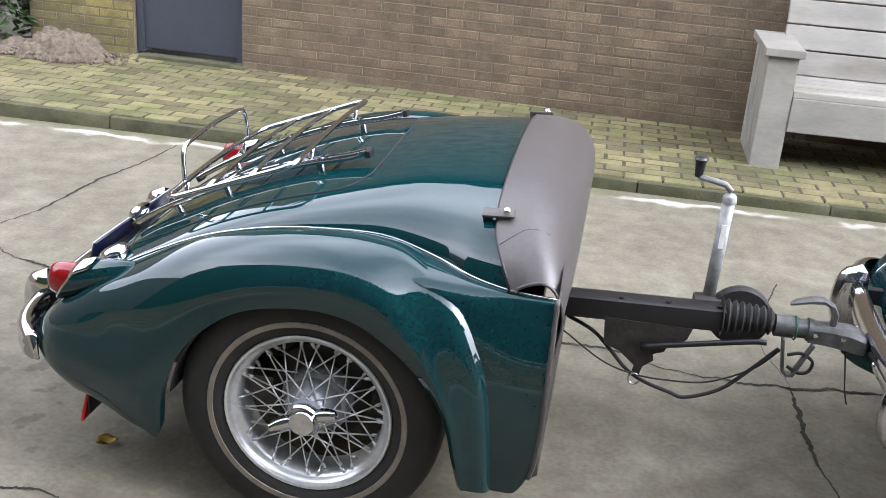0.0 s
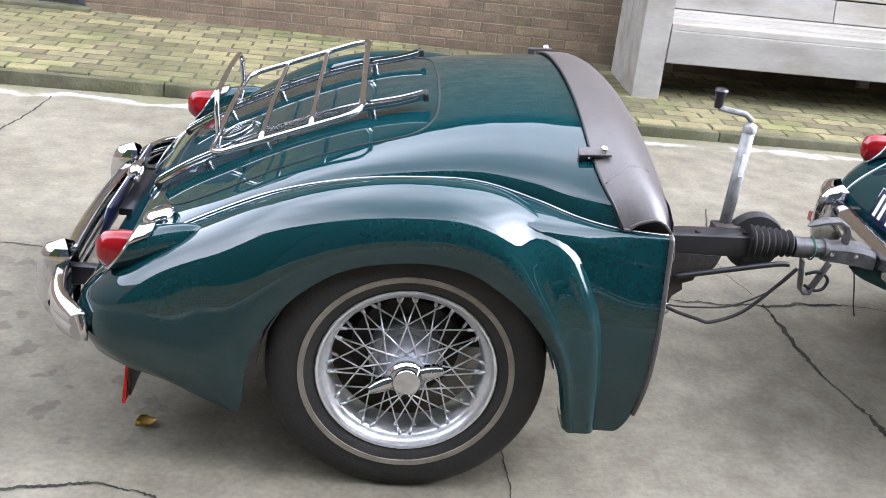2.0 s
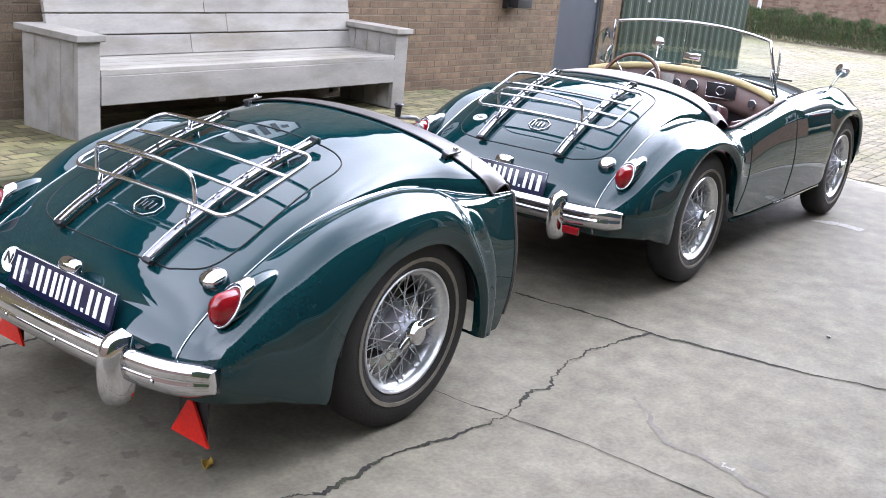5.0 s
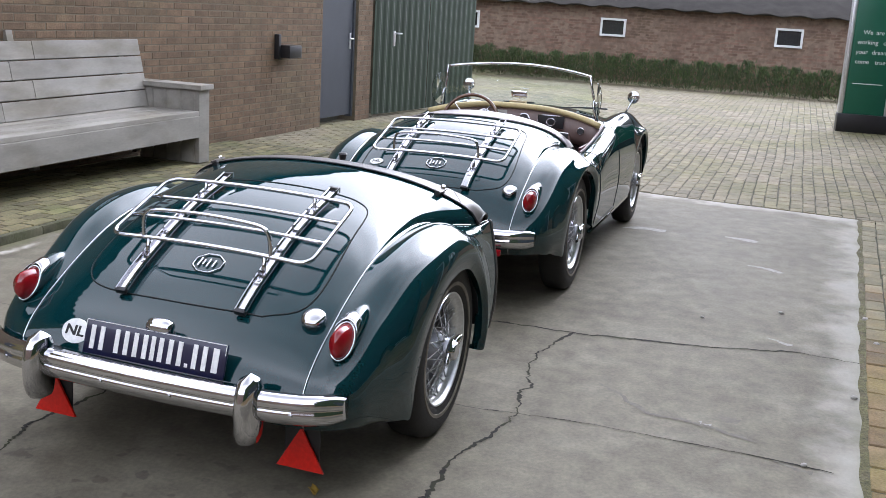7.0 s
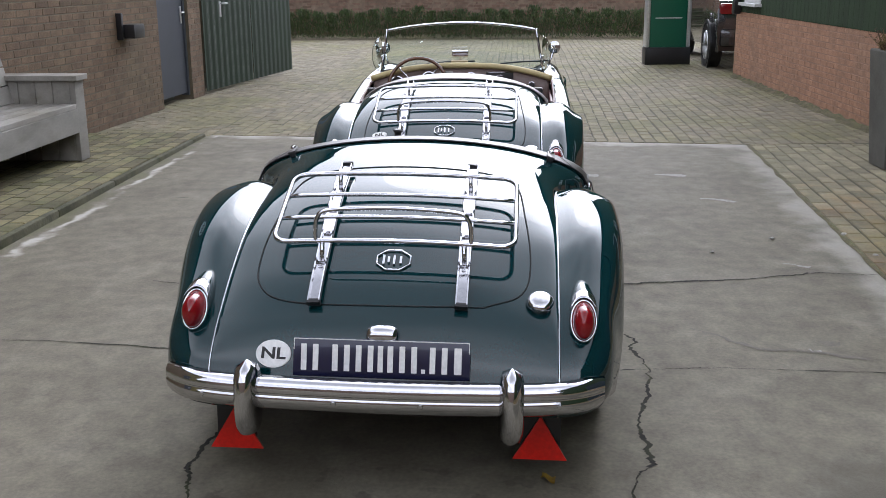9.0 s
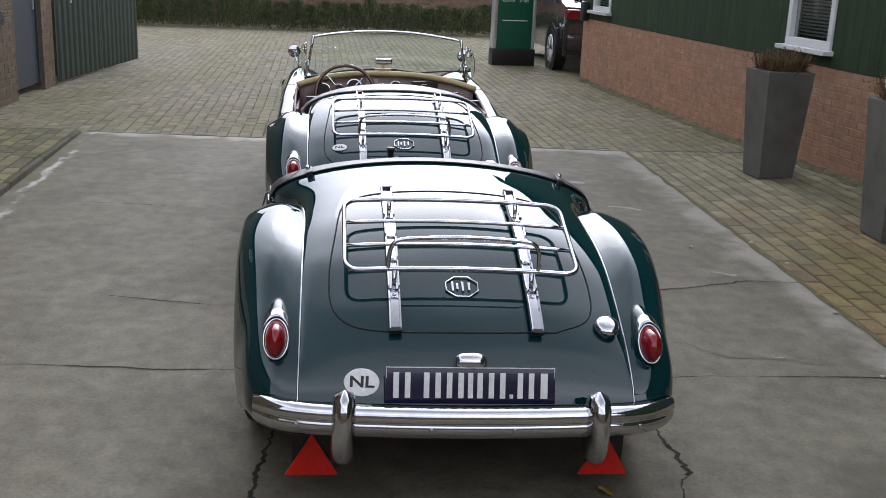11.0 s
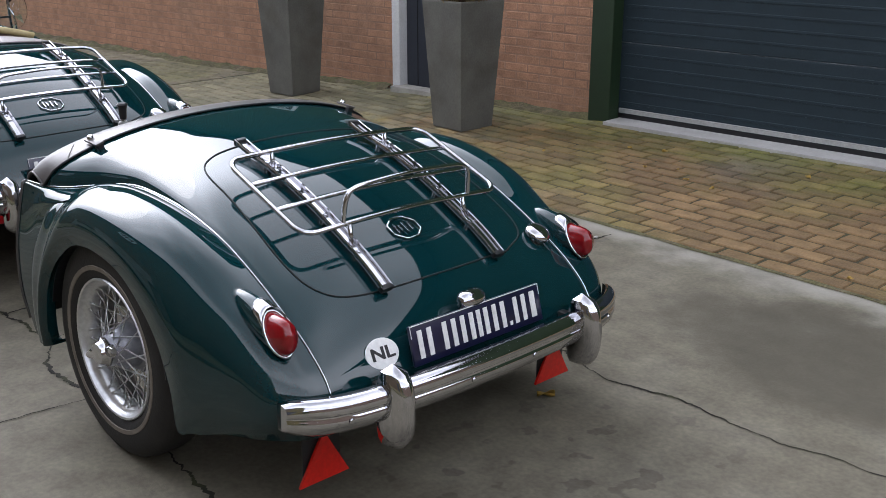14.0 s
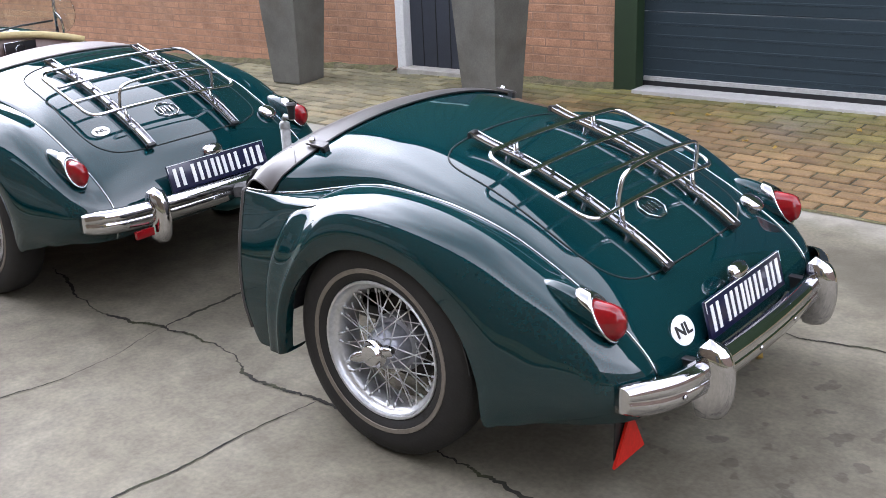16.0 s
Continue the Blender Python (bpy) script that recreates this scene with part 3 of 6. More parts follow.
def plain_door(name, x0, x1, z0, z1, y, label, handle_x):
    d = part(name, box(((x0 + x1) / 2, y + .05, (z0 + z1) / 2), (x1 - x0 - .10, .05, z1 - z0 - .06), .004), DOORBLUE, None, smooth=False)
    tagged(d, label=label, category="door", kind="structure")
    for xx in (x0 + .03, x1 - .03):
        part("door_frame", box((xx, y + .05, (z0 + z1) / 2), (.05, .09, z1 - z0), .004), DOORBLUE, d, smooth=False)
    part("door_head", box(((x0 + x1) / 2, y + .05, z1 - .025), (x1 - x0 - .11, .09, .05), .004), DOORBLUE, d, smooth=False)
    pl = part("handle_plate", box((handle_x, y + .018, 1.02), (.035, .012, .2), .003), ALU, d)
    part("handle", tube([(handle_x, y + .015, 1.05), (handle_x, y - .03, 1.05), (handle_x + (.1 if handle_x < (x0 + x1) / 2 else -.1), y - .032, 1.05)], .009, 8), ALU, pl, "steel lever handle")
    return d


plain_door("door_1", -2.80, -1.98, .1, 2.1, WALL_L + .03, "plain blue-grey door in the brick wall", -2.58)
part("threshold", box((-2.33, WALL_L - .03, .075), (.8, .10, .05), .008), KERB, wall_l)
plain_door("door_2", 8.06, 9.02, .06, 2.15, WALL_L + .03, "grey door with a steel lever handle", 8.90)
# corrugated green doors
gd = empty("green_shutter", label="dark green corrugated steel double door", category="door", kind="structure")
for a, b in ((9.47, 11.0), (11.02, 12.5)):
    bm = bmesh.new()
    k = int((b - a) / .042)
    prof = [(a + (b - a) * i / k, .016 if (i // 2) % 2 else 0.0) for i in range(k + 1)]
    add_grid(bm, [[Vector((u, WALL_L - .02 - d - .10 * (u - 9.47), zz)) for u, d in prof] for zz in (.05, 2.48)])
    thick(part("door_leaf", bm, GREENSTEEL, gd, smooth=False), .004)
lock = part("lock", box((10.0, WALL_L - .07, 1.05), (.05, .03, .2), .004), ALU, gd, "steel latch")
part("handle", tube([(10.0, WALL_L - .085, 1.12), (10.0, WALL_L - .14, 1.12), (10.1, WALL_L - .145, 1.12)], .01, 8), ALU, lock)
mb = empty("wall_box", label="dark grey metal box fixed on the brick wall", category="box")
part("body", box((7.12, WALL_L - .10, .93), (.27, .15, .14), .012), BLACK, mb)
part("mount_plate", box((6.97, WALL_L - .03, .98), (.05, .06, .27), .006), BLACK, mb)
ws_sign = empty("wall_sign", label="octagonal white sign with dark red plain shapes", category="sign")
bm = bmesh.new()
ring = [Vector((2.92 + .72 * math.cos(radians(22.5 + 45 * k)), WALL_L - .05, 3.28 + .60 * math.sin(radians(22.5 + 45 * k)))) for k in range(8)]
bm.faces.new([bm.verts.new(p) for p in ring])
thick(part("board", bm, WHITE, ws_sign, smooth=False), .04, 0)
SIGNRED = material("dark_red_enamel", (.12, .012, .016), .35, 0, .05, 5)
bm = bmesh.new()
for p, q in zip(ring, ring[1:] + ring[:1]):
    add_tube(bm, [p + Vector((0, -.03, 0)), q + Vector((0, -.03, 0))], .042, 6)
part("border", bm, SIGNRED, ws_sign)
for dx, w, h in ((-.38, .11, .55), (-.19, .09, .34), (0, .11, .55), (.21, .10, .55), (.38, .13, .18)):
    part("bar", box((2.92 + dx, WALL_L - .085, 3.28), (w, .012, h), .003), SIGNRED, ws_sign, smooth=False)
heap = bmesh.new()
rh = random.Random(14)
for hx, hy, ra, rb_, hh in ((-3.17, 3.80, .27, .20, .19), (-3.50, 3.86, .22, .16, .09)):
    vs = bmesh.ops.create_icosphere(heap, subdivisions=5, radius=1)["verts"]
    for v in vs:
        d = noise.noise(v.co * 2.2 + Vector((hx, 0, 0))) * .16 + noise.noise(v.co * 9.0) * .07 + noise.noise(v.co * 24.0) * .09
        h = max(v.co.z, -.1)
        flat = 1 + .25 * (1 - h)
        v.co = Vector((hx + v.co.x * ra * flat * (1 + d), hy + v.co.y * rb_ * flat * (1 + d), .06 + h * hh * (1 + 1.6 * d)))
for _ in range(420):
    a, r = rh.uniform(0, 6.28), rh.uniform(.02, .55)
    c = Vector((-3.17 + r * math.cos(a), 3.76 + r * .45 * math.sin(a), .098 + max(0, .12 * (1 - r / .30))))
    sz = rh.uniform(.005, .016)
    vs = bmesh.ops.create_icosphere(heap, subdivisions=1, radius=sz)["verts"]
    for v in vs:
        v.co = c + v.co * rh.uniform(.7, 1.3)
heap_ob = part("soil_heap", heap, SAND, None, sharp=60)
tagged(heap_ob, label="loose heap of pale sandy soil against the wall", category="soil heap", kind="stuff")
# ---- bench ----
bench = empty("bench", pose(0, 0, 0), label="long whitewashed plank bench with box arms", category="bench")
BX0, BX1, BY0, BZ = 1.50, 4.59, 3.13, .085
def plank(name, c, s, rot=None):
    return part(name, box(c, s, .006, rot), WALLWOOD, bench, smooth=False)
for x, w in ((BX0, .165), (BX1, .165)):
    plank("arm_post", (x, BY0 + .022, BZ + .28), (w, .044, .64))
    for j in range(4):
        plank("arm_side", (x - (w / 2 - .02 if x == BX0 else -w / 2 + .02), BY0 + .115 + j * .142, BZ + .28), (.04, .138, .636))
        plank("arm_lining", (x + (w / 2 - .02 if x == BX0 else -w / 2 + .02), BY0 + .115 + j * .142, BZ + .28), (.036, .138, .636))
    plank("arm_top", (x, BY0 + .32, BZ + .622), (w + .05, .70, .044))
for i in range(4):
    plank("seat_plank", ((BX0 + BX1) / 2, BY0 + .065 + i * .138, BZ + .40), (BX1 - BX0 - .17, .132, .04))
plank("front_rail", ((BX0 + BX1) / 2, BY0 + .012, BZ + .285), (BX1 - BX0 - .17, .036, .19))
tilt = Matrix.Rotation(radians(-12), 3, "X")
rb = random.Random(3)
for i in range(4):
    cz = BZ + .49 + i * .145
    cy = BY0 + .545 + i * .031
    cuts = [BX0 + .06, BX0 + .06 + rb.uniform(.9, 2.1), BX1 - .06]
    for a, b in zip(cuts, cuts[1:]):
        plank("back_plank", ((a + b) / 2, cy, cz), (b - a - .004, .032, .14), tilt)
for x in (BX0 + .25, (BX0 + BX1) / 2, BX1 - .25):
    plank("back_support", (x, BY0 + .635, BZ + .55), (.07, .05, 1.06), tilt)

# wall added behind the camera to darken reflections on tail and chrome
wall_block("wall_west", -13.25, -13.0, -20, 20, -.05, 5.0, material("dark_brown_brickwork", (.11, .075, .055), .9, 0, .3, 5, bump=.3), "dark brick wall added out of view to darken reflections")

# ---- right building ----
RH = 5.1
wall_r = wall_block("wall_south", 4.05, 12.25, WALL_R - .25, WALL_R - .0015, -.10, .89, MORTAR_R, "pinkish brick plinth under dark green boards")
part("wall_backing", box((2.495, WALL_R - .126, .465), (1.11, .249, .89)), MORTAR_R, wall_r, smooth=False)
part("end_wall", box((12.15, WALL_R - 3.2, .415), (.2, 5.9, 1.03)), MORTAR_R, wall_r, smooth=False)


def board_run(x0, x1, z0, z1):
    x = x0
    while x < x1 - .01:
        w = min(.145, x1 - x)
        part("board", box((x + w / 2, WALL_R - .01, (z0 + z1) / 2), (w - .003, .03, z1 - z0), .002), CLAD, wall_r, smooth=False)
        x += w


WIN = [(4.93, 5.74, 1.03, 2.1), (10.95, 11.75, 1.03, 2.1)]
for x0, x1, z0, z1 in ((1.94, 3.05, .89, RH), (3.05, 4.05, 2.12, RH), (4.05, 4.93, .89, RH), (4.93, 5.74, .89, 1.03), (4.93, 5.74, 2.1, RH), (5.74, 10.95, .89, RH),
                       (10.95, 11.75, .89, 1.03), (10.95, 11.75, 2.1, RH), (11.75, 12.25, .89, RH), (-2.1, 1.76, 2.45, RH)):
    part("wall_core", box(((x0 + x1) / 2, WALL_R - .14, (z0 + z1) / 2), (x1 - x0, .22, z1 - z0)), CLAD, wall_r, smooth=False)
    if x1 - x0 > .1:
        board_run(x0, x1, z0, z1)
part("wall_core", box((-4.2, WALL_R - .14, RH / 2), (4.2, .22, RH)), CLAD, wall_r, smooth=False)
part("end_boards", box((12.17, WALL_R - 3.2, 2.0), (.16, 5.9, 2.14)), CLAD, wall_r, smooth=False)
part("corner_post", box((1.91, WALL_R - .01, RH / 2), (.18, .12, RH), .006), material("green_post_paint", (.009, .028, .008), .6, 0, .12, 5), wall_r, smooth=False)
for i, (x0, x1, z0, z1) in enumerate(WIN):
    w = empty("window_%d" % (i + 1), label="white framed window with a lowered blind", category="window", kind="structure")
    y = WALL_R - .02
    for c, s in ((((x0 + x1) / 2, y, z0 + .035), (x1 - x0, .09, .07)), (((x0 + x1) / 2, y, z1 - .035), (x1 - x0, .09, .07)), ((x0 + .035, y, (z0 + z1) / 2), (.07, .088, z1 - z0 - .14)), ((x1 - .035, y, (z0 + z1) / 2), (.07, .088, z1 - z0 - .14))):
        part("window_frame", box(c, s, .006), WINWHITE, w, smooth=False)
    part("window_sill", box(((x0 + x1) / 2, WALL_R + .03, z0 - .02), (x1 - x0 + .08, .14, .04), .006), WINWHITE, w, smooth=False)
    pane = part("pane", box(((x0 + x1) / 2, y - .01, (z0 + z1) / 2), (x1 - x0 - .14, .008, z1 - z0 - .14)), GLASS, w, smooth=False)
    pane.visible_shadow = False
    bl = empty("blind", label="lowered grey slatted window blind", category="blind")
    for j in range(int((z1 - z0 - .16) / .03)):
        part("slat", box(((x0 + x1) / 2, y - .06, z0 + .10 + j * .03), (x1 - x0 - .16, .026, .002), 0, Matrix.Rotation(radians(38), 3, "X")), BLIND, bl, smooth=False)
    part("dark_room", box(((x0 + x1) / 2, y - .20, (z0 + z1) / 2), (x1 - x0, .02, z1 - z0)), WINGLASS, w, smooth=False)
door = part("door_3", box((3.50, WALL_R - .08, 1.06), (.90, .05, 2.06), .004), material("navy_door_paint", (.027, .033, .046), .55, 0, .1, 4), None, smooth=False)
tagged(door, label="dark blue-grey boarded door in a white frame", category="door", kind="structure")
part("door_frame", box((3.998, WALL_R - .02, 1.06), (.09, .10, 2.12), .006), WINWHITE, door, smooth=False)
part("door_head", box((3.50, WALL_R - .02, 2.085), (.90, .12, .07), .006), WINWHITE, door, smooth=False)
part("doorstep", box((3.5, WALL_R + .03, .045), (.98, .16, .06), .006), LIME, door, smooth=False)
for j in range(6):
    part("groove", box((3.12 + j * .14, WALL_R - .053, 1.06), (.006, .004, 2.0)), DARKGAP, door, smooth=False)
part("door_handle", tube([(3.14, WALL_R - .05, 1.05), (3.14, WALL_R + .0, 1.05), (3.25, WALL_R + .0, 1.05)], .009, 8), ALU, door)
MOSS = material("moss_and_grit", (.105, .10, .042), .95, 0, .35, 14, bump=.8, bump_scale=110, second=(.13, .11, .065), second_scale=9, grain=.35)
for x0, x1 in ((1.96, 2.98), (4.08, 12.2)):
    bm = bmesh.new()
    k = int((x1 - x0) / .04)
    rows = []
    for j, (out, zz) in enumerate(((0, .040), (.022, .033), (.05, .020), (.085, .002))):
        rows.append([Vector((x0 + (x1 - x0) * i / k, WALL_R + out * (1 + .95 * noise.noise(Vector((i * .13, j * .3, x0)))), zz * (1 + .8 * noise.noise(Vector((i * .21, j, 3)))) + rise(x0 + (x1 - x0) * i / k - .2, -3.78) - .046)) for i in range(k + 1)])
    add_grid(bm, rows)
    part("moss_edge", bm, MOSS, wall_r, "strip of moss and grit along the wall's foot")
# moss and grit in the joint along the slab's broken edge
bm = bmesh.new()
rows = []
for j, (out, zz) in enumerate(((-.022, .0), (-.008, .005), (.006, .006), (.020, .0))):
    rows.append([Vector((x, right_edge(x) + out * (1 + .9 * noise.noise(Vector((x * 4.1, j * 2.0, 1)))), .003 + zz * max(0, .6 + 1.5 * noise.noise(Vector((x * 5, j, 3)))))) for x in np.arange(-5.0, 5.66, .035)])
add_grid(bm, rows)
part("moss_seam", bm, MOSS, slab, "mossy seam beside the pavers")
# sectional garage door
gar = empty("garage_door", label="blue-grey ribbed sectional garage door, shut", category="garage door", kind="structure")
zz = .10
while zz < 2.4:
    part("panel", box((-.09, WALL_R - .10, zz + .255), (3.90, .05, .502), .006), GARAGE, gar, smooth=False)
    for j in range(1, 6):
        part("rib", box((-.11, WALL_R - .075, zz + j * .085), (3.83, .006, .018), .0025), GARAGE, gar, smooth=False)
    zz += .506
part("bottom_seal", box((-.09, WALL_R - .10, .080), (3.90, .05, .055), .01), BLACK, gar, "black rubber bottom seal", smooth=False)
part("bottom_rail", box((-.11, WALL_R - .072, .128), (3.85, .016, .034), .004), ALU, gar, "aluminium bottom rail", smooth=False)
sill = part("garage_sill", box((-.11, WALL_R - .03, .030), (3.85, .32, .09), .006), material("pale_concrete_sill", (.42, .41, .39), .8, 0, .15, 4, bump=.2), None, smooth=False)
tagged(sill, label="pale concrete sill under the garage door", category="sill", kind="structure")
bm = bmesh.new()
add_grid(bm, [[Vector((-6.3 + 18.9 * i / 40, y, zq)) for i in range(41)] for y, zq in ((WALL_R + .35, RH - .05), (WALL_R - 3.5, RH + 1.7), (WALL_R - 7, RH - .05))])
roof_r = thick(part("roof_south", bm, ROOF, None), .03)
tagged(roof_r, label="grey roof over the boarded building", category="roof", kind="structure")
wl = empty("wall_lamp", label="small black wall lamp at the building's corner", category="lamp")
part("body", box((12.0, WALL_R + .07, 1.0), (.16, .10, .28), .02), BLACK, wl)

# ---- planters ----
def planter(cx, cy, seed, yaw):
    p = empty("planter", label="tall tapered grey fibre-cement planter with dry heather", category="planter", group="planters by the door")
    base, topw, h = .142, .196, .865
    rows = []
    for z, w in ((0, base), (.01, base + .003), (h - .01, topw), (h, topw - .004), (h, topw - .03), (h - .06, topw - .034)):
        rows.append([Vector((sx * w, sy * w, z)) for sx, sy in ((-1, -1), (1, -1), (1, 1), (-1, 1), (-1, -1))])
    bm = bmesh.new()
    add_grid(bm, rows)
    bm.faces.new([bm.verts.new(q) for q in rows[0][:4]])
    bmesh.ops.remove_doubles(bm, verts=bm.verts, dist=.0005)
    bmesh.ops.recalc_face_normals(bm, faces=bm.faces)
    part("pot", bm, PLANTER, p, smooth=False)
    part("soil", box((0, 0, h - .055), (.33, .33, .03)), SOIL, p, smooth=False)
    rnd = random.Random(seed)
    bm = bmesh.new()
    for k in range(520):
        a, r = rnd.uniform(0, 6.28), .165 * rnd.random() ** .5
        o = Vector((r * math.cos(a), r * math.sin(a), h - .05))
        d = Vector((rnd.gauss(0, .35) + math.cos(a) * r * 2.2, rnd.gauss(0, .35) + math.sin(a) * r * 2.2, 1)).normalized()
        ln = rnd.uniform(.10, .24)
        s = frame_of(d)[0]
        w = rnd.uniform(.002, .0045)
        q = [o - s * w, o + s * w, o + d * ln * .6 + s * w * 1.6 + Vector((0, 0, .0)), o + d * ln, o + d * ln * .6 - s * w * 1.6]
        bm.faces.new([bm.verts.new(v) for v in q])
        for _ in range(3):
            e = o + d * ln * rnd.uniform(.4, 1)
            g = Vector((rnd.uniform(-1, 1), rnd.uniform(-1, 1), rnd.uniform(-.2, 1))).normalized() * rnd.uniform(.012, .03)
            t = frame_of(g)[1] * .004
            bm.faces.new([bm.verts.new(v) for v in (e - t, e + t, e + g)])
    tagged(part("heather", bm, HEATHER, p, "dry brown heather", smooth=False), kind="stuff")
    p.matrix_world = pose(cx, cy, rise(cx, cy) + .006, 0, 0, yaw)


planter(4.46, -3.22, 11, 4)
planter(2.45, -3.18, 12, -3)

# ---- sign, hedge, far building, parked car ----
sign = empty("totem_sign", pose(13.75, -2.735, 0, 0, 0, 4) @ Matrix.Scale(1.07, 4), label="tall green sign with white writing on a black base", category="sign")
part("base", box((0, 0, .13), (.26, .68, .26), .01), BLACK, sign)
part("panel", box((-.07, .0, 1.5), (.06, .55, 2.48), .006), SIGNGREEN, sign, "green face panel")
for s in (1, -1):
    part("side_post", box((.0, s * .305, 1.5), (.22, .06, 2.48), .02), ALU, sign, "silver edge profile")
part("core", box((.03, 0, 1.5), (.12, .55, 2.46)), ALU, sign)
for word, y, z in (("We", .085, 1.40), ("are", -.075, 1.40), ("working", .075, 1.265), ("on", -.175, 1.265), ("your", .135, 1.13), ("dream", -.105, 1.13), ("come", .115, .995), ("true", -.125, .995)):
    text_mesh(word, .084, Matrix.Translation((-.102, y, z)) @ Euler((radians(90), 0, radians(-90))).to_matrix().to_4x4(), WHITE, sign, "lettering", .001)
part("line", box((-.102, 0, .69), (.003, .40, .012)), WHITE, sign)
hedge = bmesh.new()
rnd = random.Random(8)
for k in range(42000):
    y = rnd.uniform(-3.8, 11)
    c = round(y / .33) * .33
    hgt = .60 + .05 * math.sin(c * 7.3) + .035 * math.sin(c * 17.0)
    z = hgt * rnd.random() ** .8
    wdt = .30 * (1 - .55 * z / hgt)
    o = Vector((20.5 + rnd.gauss(0, 1) * wdt * .6, c + rnd.gauss(0, 1) * wdt * .55, z + .02))
    g = Vector((rnd.uniform(-1, .4), rnd.uniform(-.6, .6), rnd.uniform(.2, 1.5))).normalized() * rnd.uniform(.045, .09)
    t = frame_of(g)[rnd.randint(0, 1)] * rnd.uniform(.006, .012)
    hedge.faces.new([hedge.verts.new(v) for v in (o - t, o + t, o + g + t * .3, o + g - t * .3)])
hd = part("hedge", hedge, HEDGE, None, smooth=False)
tagged(hd, label="low clipped green conifer hedge", category="hedge", kind="stuff")
FX = 22.3
fb = brick_mat("far_brick", (.19, .135, .095), (.15, .10, .07), "object")
far = wall_block("wall_east", FX, FX + .3, -14, 22, 0, 1.74, fb, "long low brown brick wall of a shed")
fr = bmesh.new()
add_grid(fr, [[Vector((xx, -14.3 + 36.6 * i / 240, zq + .03 * math.sin(i * 1.3))) for i in range(241)] for xx, zq in ((FX - .25, 1.74), (FX + 5, 3.6), (FX + 10, 1.74))])
roof_f = thick(part("roof_east", fr, ROOF, None), .03)
tagged(roof_f, label="grey corrugated roof of a low shed", category="roof", kind="structure")
for i, yc in enumerate((10.2, 6.4, 2.68, -1.42, -5.5)):
    w = empty("window_%d" % (i + 3), label="small white-framed shed window", category="window", kind="structure")
    for c, s in (((FX - .02, yc, 1.07), (.06, .62, .05)), ((FX - .02, yc, 1.45), (.06, .62, .05)), ((FX - .02, yc + .285, 1.26), (.058, .05, .33)), ((FX - .02, yc - .285, 1.26), (.058, .05, .33))):
        part("window_frame", box(c, s, .004), WINWHITE, w, smooth=False)
    part("pane", box((FX - .008, yc, 1.26), (.014, .52, .33)), WINGLASS, w, smooth=False)
pipe = part("downpipe", tube([(FX - .08, 6.6, 0), (FX - .08, 6.6, 1.74)], .05, 10), WINWHITE, None)
tagged(pipe, label="white plastic downpipe on the shed wall", category="pipe")

# dark saloon parked beside the building
pc = empty("parked_car", pose(12.40, -4.18, 0), label="black modern saloon car parked by the building", category="car")
side = [(0.03, .30), (0.0, .50), (-.02, .78), (.03, .93), (.12, 1.03), (.30, 1.06), (.55, 1.10), (.85, 1.20), (1.15, 1.29), (1.5, 1.34), (2.0, 1.33), (2.9, 1.08), (3.3, 1.02), (4.15, .90), (4.35, .66), (4.35, .35)]
rows = []
for x, z in side:
    inset = max(0, (z - .95)) * .32
    rows.append([Vector((x, s * (w - inset), zq)) for s, w, zq in ((-1, .86, min(z, .28)), (-1, .90, min(z, .55)), (-1, .90, min(z, .9)), (-1, .90 - .02, z), (1, .90 - .02, z), (1, .90, min(z, .9)), (1, .90, min(z, .55)), (1, .86, min(z, .28)))])
bm = bmesh.new()
add_grid(bm, rows)
bmesh.ops.recalc_face_normals(bm, faces=bm.faces)
part("body", bm, SUVPAINT, pc, smooth=True, sharp=35)
for x in (.85, 3.45):
    for s in (1, -1):
        w = part("wheel", lathe([(.10, .10), (.21, .11), (.215, .115), (.225, .10)], (x, s * .80, .34), (0, s, 0), 28), ALU, pc, "alloy wheel")
        part("tyre", lathe([(.22, .09), (.26, .115), (.32, .11), (.34, .08), (.34, -.08), (.32, -.1), (.22, -.1)], (x, s * .80, .34), (0, s, 0), 32, True), RUBBER, w)
        for k in range(7):
            a = k * 2 * math.pi / 7
            part("alloy_spoke", tube([(x, s * .905, .34), (x + .21 * math.cos(a), s * .905, .34 + .21 * math.sin(a))], .017, 6), ALU, w)
        part("arch", lathe([(.345, .0), (.40, .0), (.40, .025), (.345, .025)], (x, s * .885, .34), (0, s, 0), 32, True), BLACK, pc)
for s in (1, -1):
    part("tail_lamp", box((.04, s * .76, .92), (.14, .22, .16), .03), RED_LENS, pc, "red tail lamp")
    bm = bmesh.new()
    bm.faces.new([bm.verts.new(v) for v in ((.86, s * .872, 1.04), (2.75, s * .872, 1.04), (2.0, s * .785, 1.275), (1.25, s * .785, 1.265))])
    thick(part("side_window", bm, WINGLASS, pc, smooth=False), .02, 0)
part("rear_window", box((.84, 0, 1.235), (.02, 1.2, .52), .01, Matrix.Rotation(radians(70), 3, "Y")), WINGLASS, pc)
part("rear_bumper", box((.02, 0, .5), (.14, 1.7, .26), .05), SUVPAINT, pc)

